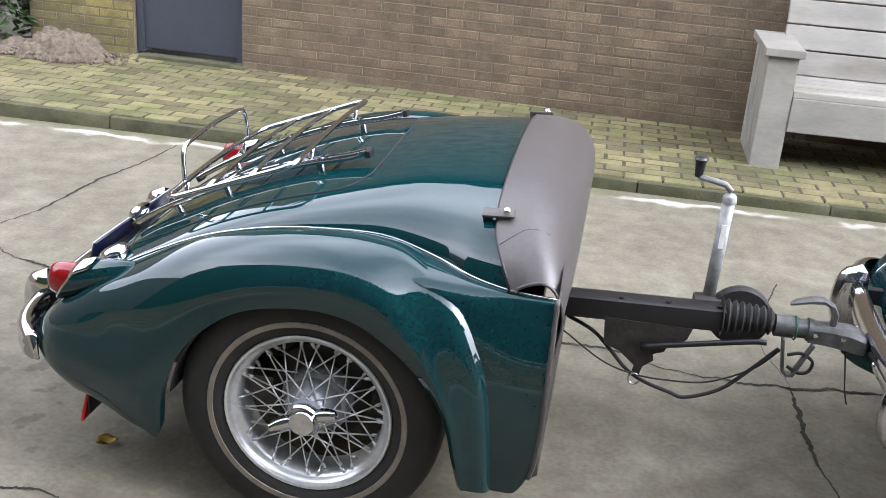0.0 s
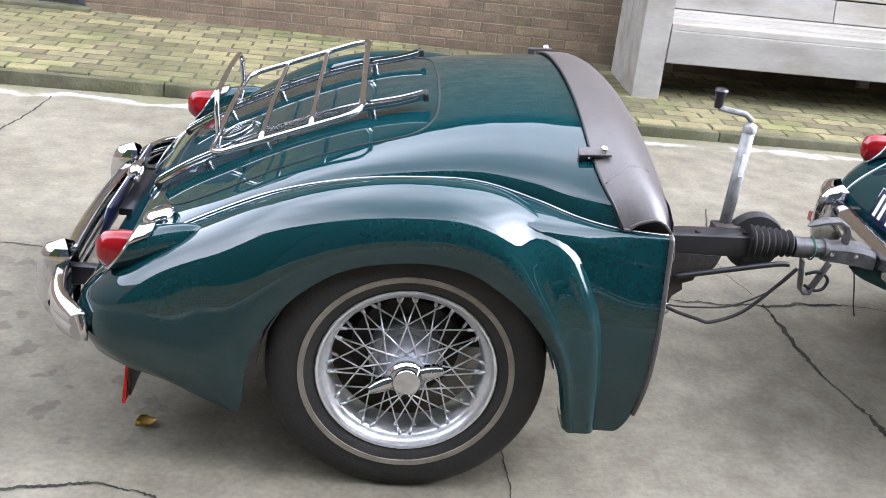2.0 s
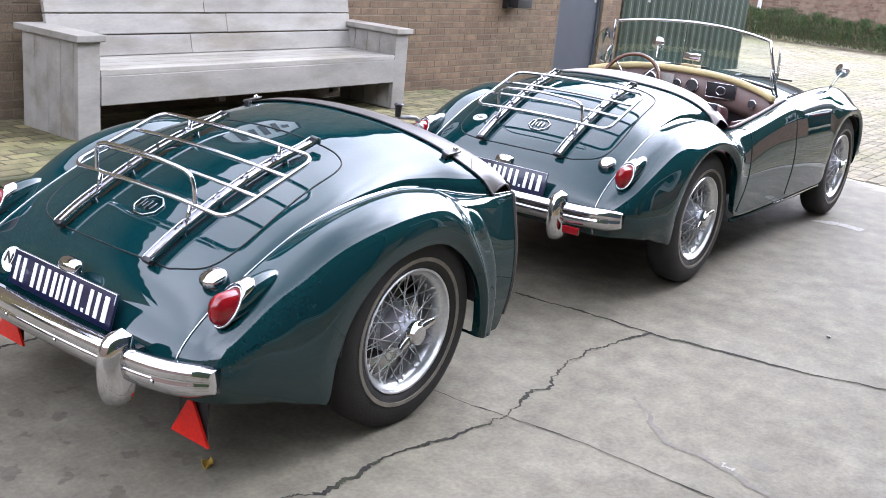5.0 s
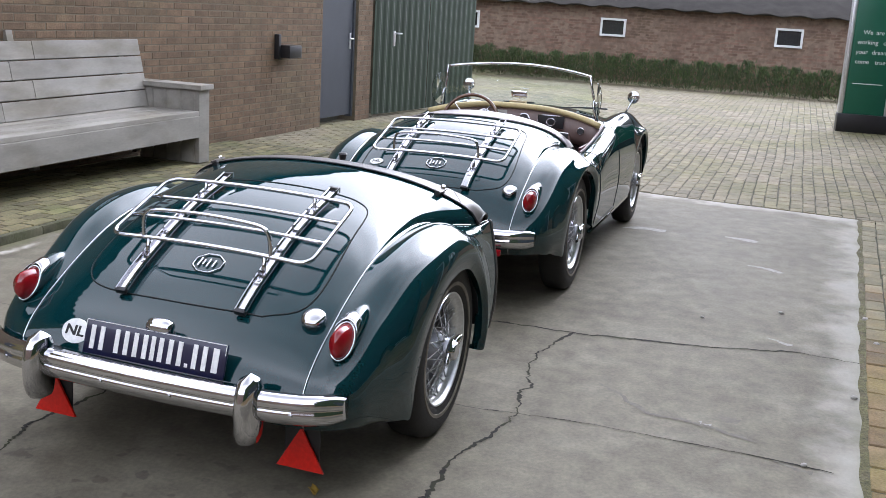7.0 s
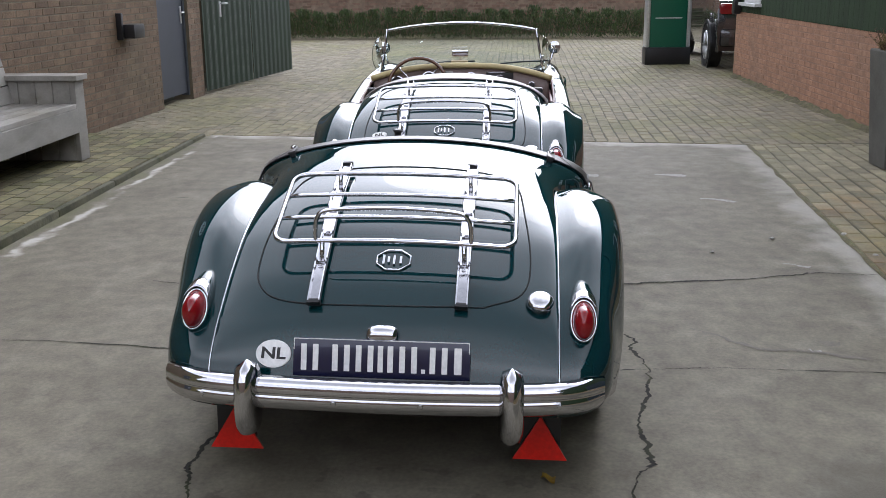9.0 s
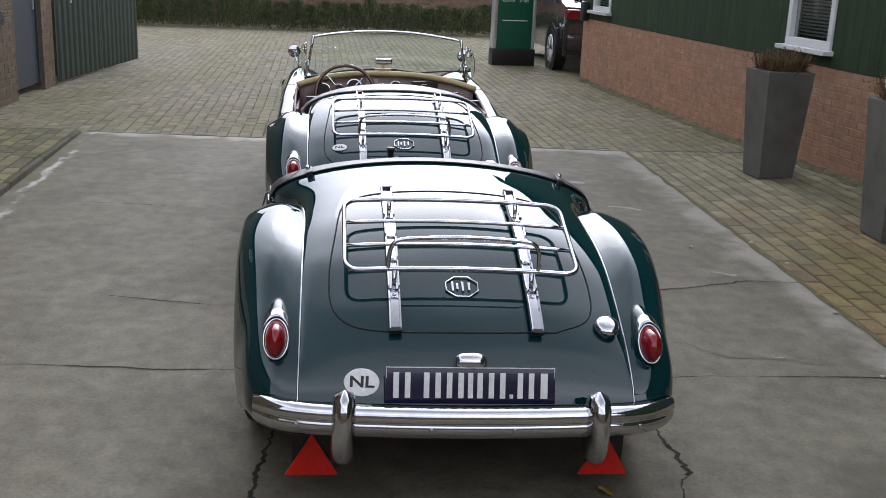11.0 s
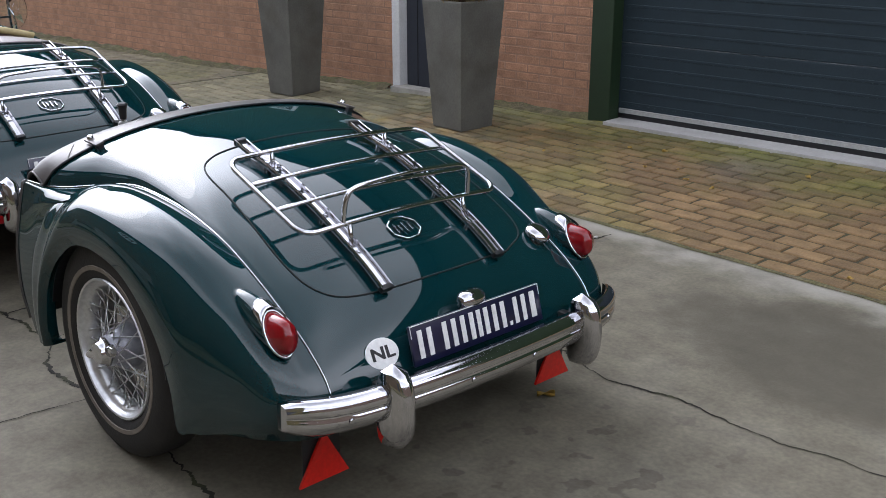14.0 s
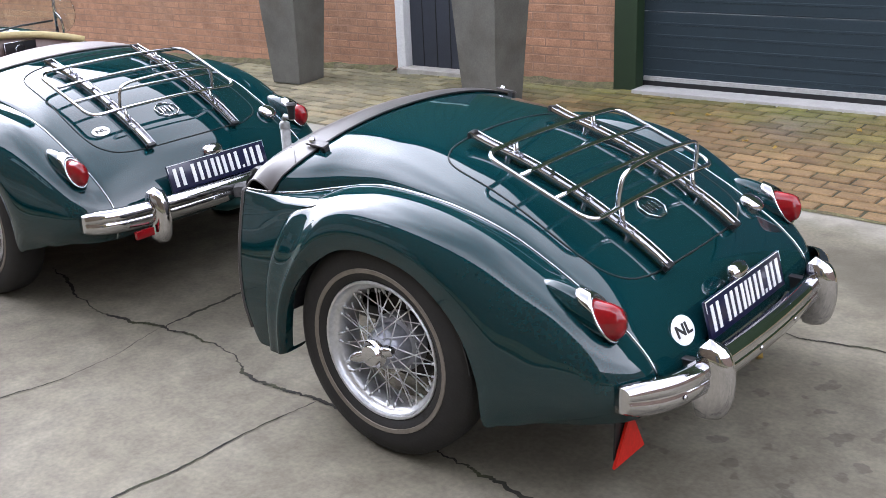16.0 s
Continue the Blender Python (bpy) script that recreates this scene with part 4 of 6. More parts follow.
# bush past the corner of the brick building
bush = bmesh.new()
rnd = random.Random(4)
for k in range(5200):
    a, b, r = rnd.uniform(0, 6.28), rnd.uniform(0, 1.5), rnd.uniform(.6, 1) ** .5
    o = Vector((-4.12 + .52 * r * math.cos(a) * math.cos(b), 4.25 + .5 * r * math.sin(a) * math.cos(b), .14 + 1.1 * r * math.sin(b)))
    g = Vector((rnd.uniform(-1, 1), rnd.uniform(-1, .3), rnd.uniform(-.4, .8))).normalized() * rnd.uniform(.06, .11)
    t = frame_of(g)[0] * rnd.uniform(.02, .035)
    bush.faces.new([bush.verts.new(v) for v in (o, o + g * .5 + t, o + g, o + g * .5 - t)])
bu = part("shrub", bush, LEAF, None, smooth=False)
tagged(bu, label="leafy green shrub at the wall's corner", category="shrub", kind="stuff")
for i, (lx, ly, lz) in enumerate(((-.61, -.485, .004), (1.55, -3.00, .011), (1.17, -3.38, .011), (.95, -3.44, .011), (.67, -3.16, .011), (.52, -3.02, .011), (.32, -2.96, .011), (.02, -3.46, .011), (-.81, -2.23, .011), (.85, -3.09, .011), (2.56, -2.83, .011))):
    bm = bmesh.new()
    rows = [[Vector((u * .03, v * .018 * (1 - u * u) ** .5, .006 * math.sin(3 * u + 2 * v) + .01 * v * v + .004)) for v in (-1, -.5, 0, .5, 1)] for u in np.linspace(-.98, .98, 8)]
    add_grid(bm, rows)
    lf = thick(part("fallen_leaf", bm, DRYLEAF, None), .001)
    lf.matrix_world = pose(lx, ly, lz + rise(lx, ly), 4, 6, 40 + 67 * i) @ Matrix.Scale(1.0 if i == 0 else .5 + .07 * (i % 4), 4)
    tagged(lf, label="curled yellow fallen leaf", category="leaf")


def turned(things, cx, cy, degrees):
    """Turns whole things together round an upright axis."""
    m = Matrix.Translation((cx, cy, 0)) @ Matrix.Rotation(radians(degrees), 4, "Z") @ Matrix.Translation((-cx, -cy, 0))
    for ob in things:
        ob.matrix_world = m @ ob.matrix_world

# ---- vehicle body: long curves from the tail forwards, (x, y, z) for one side ----
TAIL_C = [(-.735, .27), (-.765, .34), (-.735, .42), (-.66, .512), (-.56, .588), (-.46, .644), (-.31, .718), (-.15, .782), (0, .828), (.15, .862), (.28, .882)]
TAIL_D = [(-.73, .50, .27), (-.755, .50, .34), (-.73, .50, .41), (-.655, .50, .48), (-.56, .50, .54), (-.46, .50, .595), (-.31, .50, .665),
          (-.15, .50, .705), (0, .50, .722), (.15, .505, .712), (.28, .52, .68)]
TAIL_E = [(-.70, .57, .27), (-.735, .575, .34), (-.715, .58, .415), (-.645, .585, .485), (-.55, .59, .548), (-.45, .595, .605), (-.31, .60, .677),
          (-.15, .605, .72), (0, .61, .737), (.14, .61, .724), (.255, .615, .68)]
TAIL_E = [(a, b, c - (.007 if i > 3 else 0)) for i, (a, b, c) in enumerate(TAIL_E)]
TAIL_F = [(-.62, .62, .265), (-.665, .64, .33), (-.655, .65, .40), (-.60, .66, .455), (-.52, .665, .51), (-.43, .67, .56), (-.30, .675, .625),
          (-.15, .68, .665), (0, .683, .68), (.14, .688, .668), (.25, .698, .63)]
TAIL_H = [(-.50, .655, .245), (-.47, .67, .237), (-.44, .68, .229), (-.40, .69, .221), (-.352, .70, .215), (-.335, .705, .34), (-.275, .71, .475),
          (-.15, .715, .585), (0, .72, .617), (.15, .725, .58), (.272, .732, .475)]
BOX_D = [(a, b, c + (.005, .006, .006, .007, .008, .010, .009, .012, .014)[i]) for i, (a, b, c) in enumerate(TAIL_D[:9])]
BOX_E = [(-.70, .57, .274), (-.735, .575, .344), (-.715, .58, .419), (-.645, .583, .489), (-.55, .585, .552), (-.45, .586, .610), (-.31, .586, .691), (-.15, .587, .742), (0, .588, .763)]
BOX_F = [(-.62, .624, .265), (-.665, .642, .33), (-.655, .648, .405), (-.60, .654, .466), (-.52, .656, .526), (-.43, .664, .582), (-.30, .673, .661), (-.15, .683, .711), (0, .688, .731)]
TRAILER = dict(
    C=TAIL_C[:8] + [(0, .823), (.15, .853), (.28, .868), (.38, .875), (.45, .878), (.51, .878), (.573, .875)],
    D=BOX_D + [(.15, .508, .742), (.28, .548, .724), (.37, .598, .710), (.44, .624, .703), (.50, .636, .701), (.573, .646, .701)],
    V=BOX_D + [(.13, .506, .743), (.24, .538, .730), (.338, .648, .692), (.392, .681, .615), (.440, .697, .50), (.463, .699, .36), (.474, .688, .213)],
    E=BOX_E + [(.125, .592, .761), (.228, .621, .739), (.316, .684, .670), (.373, .708, .590), (.424, .720, .475), (.446, .721, .335), (.458, .709, .215)],
    F=BOX_F + [(.122, .692, .727), (.214, .704, .684), (.288, .717, .598), (.338, .725, .512), (.384, .728, .41), (.406, .726, .305), (.420, .714, .217)],
    H=TAIL_H[:8] + [(0, .715, .621), (.12, .716, .612), (.205, .716, .567), (.272, .716, .512), (.325, .716, .445), (.358, .714, .375), (.377, .712, .295), (.394, .702, .222)])
CAR = dict(
    C=TAIL_C[:8] + [(0, .823), (.15, .848), (.28, .860), (.40, .860), (.5, .862), (.7, .862), (1.0, .855), (1.36, .838), (1.55, .832), (1.8, .82), (1.98, .808), (2.08, .80), (2.15, .793),
                (2.26, .78), (2.4, .757), (2.54, .725), (2.65, .69), (2.75, .645), (2.87, .57), (2.98, .45), (3.02, .30)],
    D=TAIL_D + [(.38, .555, .655), (.52, .575, .65), (.70, .585, .67), (1.0, .585, .70), (1.3, .58, .735), (1.55, .555, .755), (1.8, .51, .75),
                (1.98, .48, .742), (2.06, .465, .735), (2.13, .455, .73), (2.25, .44, .722), (2.388, .42, .70), (2.52, .405, .665),
                (2.63, .395, .63), (2.70, .385, .60), (2.80, .37, .54), (2.90, .35, .45), (2.95, .34, .32)],
    E=TAIL_E + [(.36, .64, .648), (.52, .65, .655), (.70, .652, .675), (1.0, .652, .708), (1.3, .647, .742), (1.55, .637, .768), (1.8, .622, .782),
                (1.98, .612, .786), (2.06, .606, .787), (2.13, .60, .786), (2.25, .595, .78), (2.388, .585, .765), (2.52, .575, .735),
                (2.63, .565, .70), (2.71, .555, .665), (2.81, .54, .60), (2.90, .52, .50), (2.94, .50, .34)],
    F=TAIL_F + [(.35, .69, .60), (.52, .695, .61), (.70, .698, .62), (1.0, .698, .64), (1.3, .695, .66), (1.55, .693, .67), (1.8, .69, .68),
                (1.98, .69, .685), (2.06, .69, .69), (2.13, .69, .692), (2.25, .69, .69), (2.388, .69, .68), (2.52, .685, .655),
                (2.63, .675, .61), (2.70, .665, .57), (2.78, .64, .50), (2.85, .60, .42), (2.87, .575, .32)],
    H=TAIL_H + [(.325, .72, .34), (.39, .71, .235), (.62, .705, .215), (1.0, .70, .21), (1.3, .70, .21), (1.55, .70, .212), (1.80, .70, .215),
                (2.036, .70, .225), (2.053, .705, .34), (2.113, .71, .475), (2.238, .715, .585), (2.388, .72, .617), (2.538, .715, .585),
                (2.65, .71, .475), (2.71, .70, .34), (2.74, .68, .25), (2.80, .62, .26), (2.84, .58, .28)])


def short(x):
    """Lengths along the roadster past its rear fenders."""
    return x if x < .4 else (.4 + (x - .4) * .79 if x < 1.36 else x - .2016)


CAR = {key: [(short(q[0]), *q[1:]) for q in pts] for key, pts in CAR.items()}


class Shell:
    """The skin of one vehicle: a domed deck between two beads, and a fender outside each bead."""

    def __init__(self, curves, lift):
        self.k, self.lift, self.n = curves, lift, len(curves["C"]) - 1

    def curve(self, name, u):
        return spline(self.k[name], u)

    def deck(self, u, y):
        c, d = self.curve("C", u), self.curve("D", u)
        s = abs(y) / d[1]
        if self.n < 16 or u < 13:
            arch = (1 - min(s, 1.0) ** 2) ** (.62 - .16 * min(max((u - 5) / 5, 0), 1))
        else:
            arch = 1 - s ** 2.4
        return Vector((c[0] + (d[0] - c[0]) * s * s, y, d[2] + (c[1] - d[2]) * arch + self.lift))

    def fender(self, u, v, side):
        D, E, F, H = (self.curve(q, u) for q in ("VEFH" if "V" in self.k else "DEFH"))
        G = 0.5 * (F + H)
        if "V" in self.k:
            G[1] += (0.010 + 0.06 * abs(F[2] - H[2])) * min(1.0, u / 5)
        else:
            G[1] = max(F[1], H[1]) + (0.008 + 0.03 * abs(F[2] - H[2])) * min(1.0, u / 5)
        q = spline([D, E, F, G, H], v)
        return Vector((q[0], side * q[1], q[2] + self.lift))

    def on_deck(self, x, y, off=0.0):
        """The deck's point above x, y, raised by off along the normal, with that normal."""
        lo, hi = 1.0, float(self.n) if self.n < 16 else 11.5
        for _ in range(28):
            m = 0.5 * (lo + hi)
            if self.deck(m, y).x < x:
                lo = m
            else:
                hi = m
        p = self.deck(lo, y)
        du = self.deck(lo + 0.05, y) - self.deck(lo - 0.05, y)
        dy = self.deck(lo, y + 0.01) - self.deck(lo, y - 0.01)
        nrm = du.cross(dy).normalized()
        if nrm.z < 0:
            nrm = -nrm
        return p + nrm * off, nrm

    def deck_mesh(self, u0, u1, per=5, across=26):
        bm = bmesh.new()
        us = np.linspace(u0, u1, int((u1 - u0) * per) + 1)
        add_grid(bm, [[self.deck(u, t * self.curve("D", u)[1]) for t in np.sin(np.linspace(-1, 1, across + 1) * math.pi / 2)] for u in us])
        bmesh.ops.recalc_face_normals(bm, faces=bm.faces)
        return bm

    def fender_mesh(self, side, u0, u1, per=5):
        bm = bmesh.new()
        us = np.linspace(u0, u1, int((u1 - u0) * per) + 1)
        rows = [[self.fender(u, v, side) for v in np.linspace(0, 4, 19)] for u in us]
        # even out the skin between its edges
        g = np.array([[tuple(q) for q in r] for r in rows])
        for k in range(80 if "V" in self.k else 120):
            f = .5 if k % 2 == 0 else -.52
            mean = (g[:-2, 1:-1] + g[2:, 1:-1]) * .34 + (g[1:-1, :-2] + g[1:-1, 2:]) * .16
            g[1:-1, 1:-1] += f * (mean - g[1:-1, 1:-1])
        rows = [[Vector(q) for q in r] for r in g]
        # lip turned in along the lower edge
        for r, u in zip(rows, us):
            a = r[-1]
            r.append(a + Vector((0, -side * 0.012, 0.004)))
            r.append(a + Vector((0, -side * 0.03, 0.012)))
        if "V" in self.k:
            rows.append([q + Vector((0, -side * 0.006, -0.004)) for q in rows[-1]])
            rows.append([q + Vector((0, -side * 0.06, 0.002)) for q in rows[-1]])
        add_grid(bm, rows)
        bmesh.ops.recalc_face_normals(bm, faces=bm.faces)
        return bm

    def bead(self, side, u0, u1):
        return tube([self.deck(u, side * self.curve("D", u)[1]) + Vector((0, 0, 0.001)) for u in np.linspace(u0, u1, int((u1 - u0) * 5))], 0.0036, 6)


def facing(p, nrm, up=(0, 0, 1)):
    """A pose at p whose z is nrm and whose y leans to up."""
    z = Vector(nrm).normalized()
    x = Vector(up).cross(z).normalized()
    m = Matrix((x, z.cross(x), z)).transposed().to_4x4()
    return Matrix.Translation(p) @ m


SPOKE_MESH = {}


def make_wheel(parent, x, side, y=0.62, label=""):
    """A wire wheel with its tyre, hub, spinner and spokes; its outer face looks to side."""
    m = pose(x, side * y, 0.325, 0, 0, 0 if side > 0 else 180)
    first = "wheel" not in SPOKE_MESH

    def piece(name, build, mat, under, label=""):
        if name not in SPOKE_MESH:
            ob = part(name, build(), mat, under, label)
            SPOKE_MESH[name] = ob.data
            return ob
        ob = new(name, SPOKE_MESH[name])
        ob.parent = under
        return tagged(ob, label=label)

    A = (0, 1, 0)
    rim = piece("wheel", lambda: lathe([(.206, .058), (.2085, .062), (.206, .066), (.2005, .064), (.197, .056), (.193, .048), (.186, .044), (.180, .037), (.176, .024), (.174, .006),
                                        (.174, -.03), (.180, -.045), (.2, -.058), (.208, -.06), (.208, -.05), (.195, -.035), (.19, -.02), (.19, .01),
                                        (.194, .03), (.202, .048)], (0, 0, 0), A, 48, True), ALU, parent, label or "silver wire wheel")
    rim.matrix_local = m
    piece("tyre", lambda: lathe([(.203, .054), (.215, .066), (.24, .0725), (.27, .073), (.295, .069), (.311, .06), (.320, .050), (.3245, .03), (.3255, 0), (.3245, -.03),
                                 (.320, -.050), (.311, -.06), (.295, -.069), (.26, -.073), (.22, -.066), (.203, -.054)], (0, 0, 0), A, 64, True), RUBBER, rim, "black treaded tyre")
    piece("whitewall", lambda: lathe([(.233, .0715), (.234, .0742), (.246, .0752), (.247, .0725)], (0, 0, 0), A, 64), WHITEWALL, rim, "thin beige whitewall line")
    piece("hub", lambda: lathe([(.0, -.045), (.088, -.045), (.090, -.02), (.080, -.006), (.067, .0), (.064, .036), (.058, .052), (.047, .064), (.043, .08), (.0, .084)],
                               (0, 0, 0), A, 32), HUBGREY, rim, "grey painted splined hub")
    piece("brake_drum", lambda: lathe([(.0, -.052), (.118, -.052), (.128, -.060), (.128, -.115), (0, -.115)], (0, 0, 0), A, 32), RUST, rim, "dark brake drum")
    def spinner():
        bm = lathe([(.0, .075), (.042, .075), (.043, .086), (.036, .092), (.0345, .10), (.03, .107), (.0, .109)], (0, 0, 0), A, 24)
        for s in (1, -1):
            prof = [(.03, .019), (.05, .021), (.072, .018), (.086, .011)]
            rows = []
            for r, w in prof:
                h = .088 + (r - .03) * .12
                rows.append([Vector((s * r, h - .006, -w)), Vector((s * r, h + .006, -w * .6)), Vector((s * r, h + .009, 0)), Vector((s * r, h + .006, w * .6)), Vector((s * r, h - .006, w)), Vector((s * r, h - .008, 0)), Vector((s * r, h - .006, -w))])
            add_grid(bm, rows)
            bm.faces.new([bm.verts.new(p) for p in rows[-1][:6]])
        return bm
    sp = piece("spinner", spinner, CHROME, rim, "two-eared chrome knock-off spinner")
    sp.rotation_euler = (0, radians(21), 0)
    kinds = [((.043, .068), (.175, .014), 26), ((.043, .068), (.175, .014), -26), ((.066, -.02), (.183, .040), 34), ((.066, -.02), (.183, .040), -34)]
    for i, ((r0, h0), (r1, h1), twist) in enumerate(kinds):
        for j in range(12):
            key = "spoke%d" % i
            if key not in SPOKE_MESH:
                a = radians(twist)
                p0 = Vector((r0 * math.sin(-a * 1.5), h0, r0 * math.cos(a * 1.5)))
                p1 = Vector((r1 * math.sin(a * .45), h1, r1 * math.cos(a * .45)))
                bm = tube([p0, p1 + (p0 - p1) * 0.09], 0.0021, 5)
                add_tube(bm, [p1 + (p0 - p1) * 0.10, p1], 0.0042, 5)
                ob = part("spoke", bm, ALU, rim)
                SPOKE_MESH[key] = ob.data
            else:
                ob = new("spoke", SPOKE_MESH[key])
                ob.parent = rim
            ob.rotation_euler = (0, radians(30 * j + 7.5 * i), 0)
    return rim


def octagon(r, h):
    """An eight-sided bar ring, a little flattened."""
    return tube([(r * math.cos(radians(22.5 + 45 * k)), r * .84 * math.sin(radians(22.5 + 45 * k)), 0) for k in range(8)], h, 6, True)


Z_BUMP = .362


def bumper_path(y, reach=0.60):
    s = min(abs(y) / reach, 1.0)
    return -.835 + .045 * s ** 2.0 + .075 * s ** 9


def tail_fittings(thing, sh, is_car):
    """Lamps, bumper, plate, rack, badge, caps and seams of a tail."""
    z = sh.lift
    # lid: raised seam round the boot lid
    def lid_outline(off):
        pts = []
        corners = [(-.60, -.28), (-.61, 0), (-.60, .28), (-.545, .39), (-.42, .415), (-.2, .395), (-.02, .37), (.045, .31), (.065, .2), (.07, 0), (.065, -.2), (.045, -.31),
                   (-.02, -.37), (-.2, -.395), (-.42, -.415), (-.545, -.39)]
        for q in smooth_path([(a, b, 0) for a, b in corners], 6, True):
            pts.append(sh.on_deck(q.x, q.y, off)[0])
        return pts
    part("lid_seam", tube(lid_outline(0.0004), 0.0026, 6, True), DARKGAP, thing, "dark gap round the boot lid")
    # badge
    p, nrm = sh.on_deck(-.455, 0, 0.004)
    badge = part("badge", octagon(.055, .0030), CHROME, thing, "chrome octagonal badge")
    badge.matrix_local = facing(p, nrm, (1, 0, 0))
    for dx, h in ((-.030, .020), (-.015, .012), (.002, .020), (.022, .016)):
        part("bar", box((dx, 0, .001), (.007, 2 * h, .004), .001), CHROME, badge, smooth=False)
    # rear lamps
    for s in (1, -1):
        rows = []
        c0 = Vector((-.632, s * .568,   .535 + z))
        for t in np.linspace(0, 1, 9):
            w, h = .037 * (1 - t ** 2.2) ** .5 + .002, .050 * (1 - t ** 2) ** .5 + .003
            c = c0 + Vector((.19 * t, 0, .052 * t))
            rows.append([c + Vector((.034 * math.sin(a) * (1 - t), w * math.cos(a), h * math.sin(a))) for a in np.linspace(0, 2 * math.pi, 21)])
        bm = bmesh.new()
        add_grid(bm, rows)
        pod = part("lamp_pod", bm, PAINT, thing, "green teardrop lamp plinth")
        rim_pts = [c0 + Vector((.034 * math.sin(a) - .002, .036 * math.cos(a), .050 * math.sin(a))) for a in np.linspace(0, 2 * math.pi, 28)[:-1]]
        part("rim", tube(rim_pts, .0040, 8, True), CHROME, pod, "chrome lamp rim")
        cap = bmesh.new()
        rows = []
        for t in np.linspace(0, .27, 5):
            w, h = .040 * (1 - t ** 2.2) ** .5 + .002, .056 * (1 - t ** 2) ** .5 + .003
            c = c0 + Vector((.19 * t - .004, 0, .052 * t))
            rows.append([c + Vector((.034 * math.sin(a) * (1 - t), w * math.cos(a), h * math.sin(a))) for a in np.linspace(.45 + .9 * t, math.pi - .45 - .9 * t, 11)])
        add_grid(cap, rows)
        thick(part("cowl", cap, CHROME, pod, "chrome cowl over the lens"), .002, 1)
        rows = []
        for t in np.linspace(0, 1, 8):
            k = (1 - .28 * t) * (1 - t ** 6) ** .5 if t < 1 else 0.0
            c = c0 + Vector((-.062 * t, 0, .012 * t))
            rows.append([c + Vector((.034 * math.sin(a) * (1 - t ** 1.5), .0335 * k * math.cos(a), .0475 * k * math.sin(a))) for a in np.linspace(0, 2 * math.pi, 21)])
        bm = bmesh.new()
        add_grid(bm, rows)
        bmesh.ops.recalc_face_normals(bm, faces=bm.faces)
        part("lens", bm, RED_LENS, pod, "red bullet lens")
    # bumper
    prof = [(.012, -.046), (-.008, -.046), (-.022, -.036), (-.028, -.016), (-.027, -.004), (-.0235, 0), (-.0235, .006), (-.028, .010), (-.029, .022), (-.022, .038), (-.008, .046), (.012, .046)]
    bm = bmesh.new()
    ys = np.linspace(-.628, .628, 61)
    rows = []
    for y in ys:
        x = bumper_path(y, .628)
        e = 1.0 - 0.25 * max(0, (abs(y) - .573) / .055) ** 2
        rows.append([Vector((x + a, y, Z_BUMP + z + b * e)) for a, b in prof])
    add_grid(bm, rows)
    for r in (rows[0], rows[-1]):
        bm.faces.new([bm.verts.new(q) for q in r])
    bmesh.ops.remove_doubles(bm, verts=bm.verts, dist=.0002)
    bmesh.ops.recalc_face_normals(bm, faces=bm.faces)
    bumper = thick(part("bumper", bm, CHROME, thing, "chrome ribbed bumper bar"), .004)
    for y in (-.5, -.12, .12, .5):
        part("bolt", lathe([(0, .004), (.006, .003), (.008, 0)], (bumper_path(y, .628) - .0285, y, Z_BUMP - .012 + z), (-1, 0, 0), 10), CHROME, bumper)
    for s in (1, -1):
        rows = []
        for t in np.linspace(0, 1, 15):
            k = math.sqrt(max(0.0, 1 - (2 * t - 1) ** 6)) * .97 + .03
            depth = (.052 + .022 * math.sin(math.pi * t)) * k
            zz = .232 + .225 * t
            rows.append([Vector((-.822 - depth * math.cos(a), s * .368 + .036 * k * math.sin(a), zz + z)) for a in np.linspace(-1.9, 1.9, 15)])
        bm = bmesh.new()
        add_grid(bm, rows)
        bm.faces.new([bm.verts.new(q) for q in rows[-1]])
        bmesh.ops.recalc_face_normals(bm, faces=bm.faces)
        part("overrider", bm, CHROME, bumper, "upright chrome overrider")
        part("bracket", box((-.775, s * .36, Z_BUMP + z), (.13, .03, .05), .004), BLACK, bumper)
    # number plate with plain bars for its writing
    pm = Matrix.Translation((-.758, .0, .446 + z)) @ Euler((radians(90 - 16), 0, radians(-90))).to_matrix().to_4x4()
    plate = part("number_plate", box((0, 0, 0), (.50, .108, .010), .004), PLATE, thing, "dark navy plate with white bars")
    plate.matrix_local = pm
    bm = bmesh.new()
    for y in (.0515,):
        add_box(bm, (0, y, .0052), (.496, .0022, .002))
    for x in (.247, -.247):
        add_box(bm, (x, .036, .0052), (.0016, .031, .002))
    part("border", bm, WHITE, plate, "thin white edge")
    x = -.232
    for ch in "ab cdefghij.klm":
        w = {" ": .014, ".": .011, "g": .015, "m": .034}.get(ch, .026)
        if ch != " ":
            h = .074 if ch != "." else .012
            part("bar", box((x + w / 2, -.5 * (.074 - h), .0058), (w * (.62 if ch not in "g." else 1), h, .0025), .001), WHITE, plate, smooth=False)
        x += w + .0075
    part("plate_bracket", box((-.715, 0, .445 + z), (.06, .30, .02), .003), BLACK, thing)
    # plate lamp
    rows = []
    for t in np.linspace(-1, 1, 11):
        k = (1 - abs(t) ** 3) ** .5 * .8 + .2
        rows.append([Vector((-.722 - .03 * math.sin(a) * k, t * .05, .505 + z + .028 * math.cos(a) * k)) for a in np.linspace(-.3, math.pi, 11)])
    bm = bmesh.new()
    add_grid(bm, rows)
    thick(part("plate_lamp", bm, CHROME, thing, "chrome plate lamp hood"), .004, 1)
    # fuel cap
    p, nrm = sh.on_deck(-.572, -.444, .0)
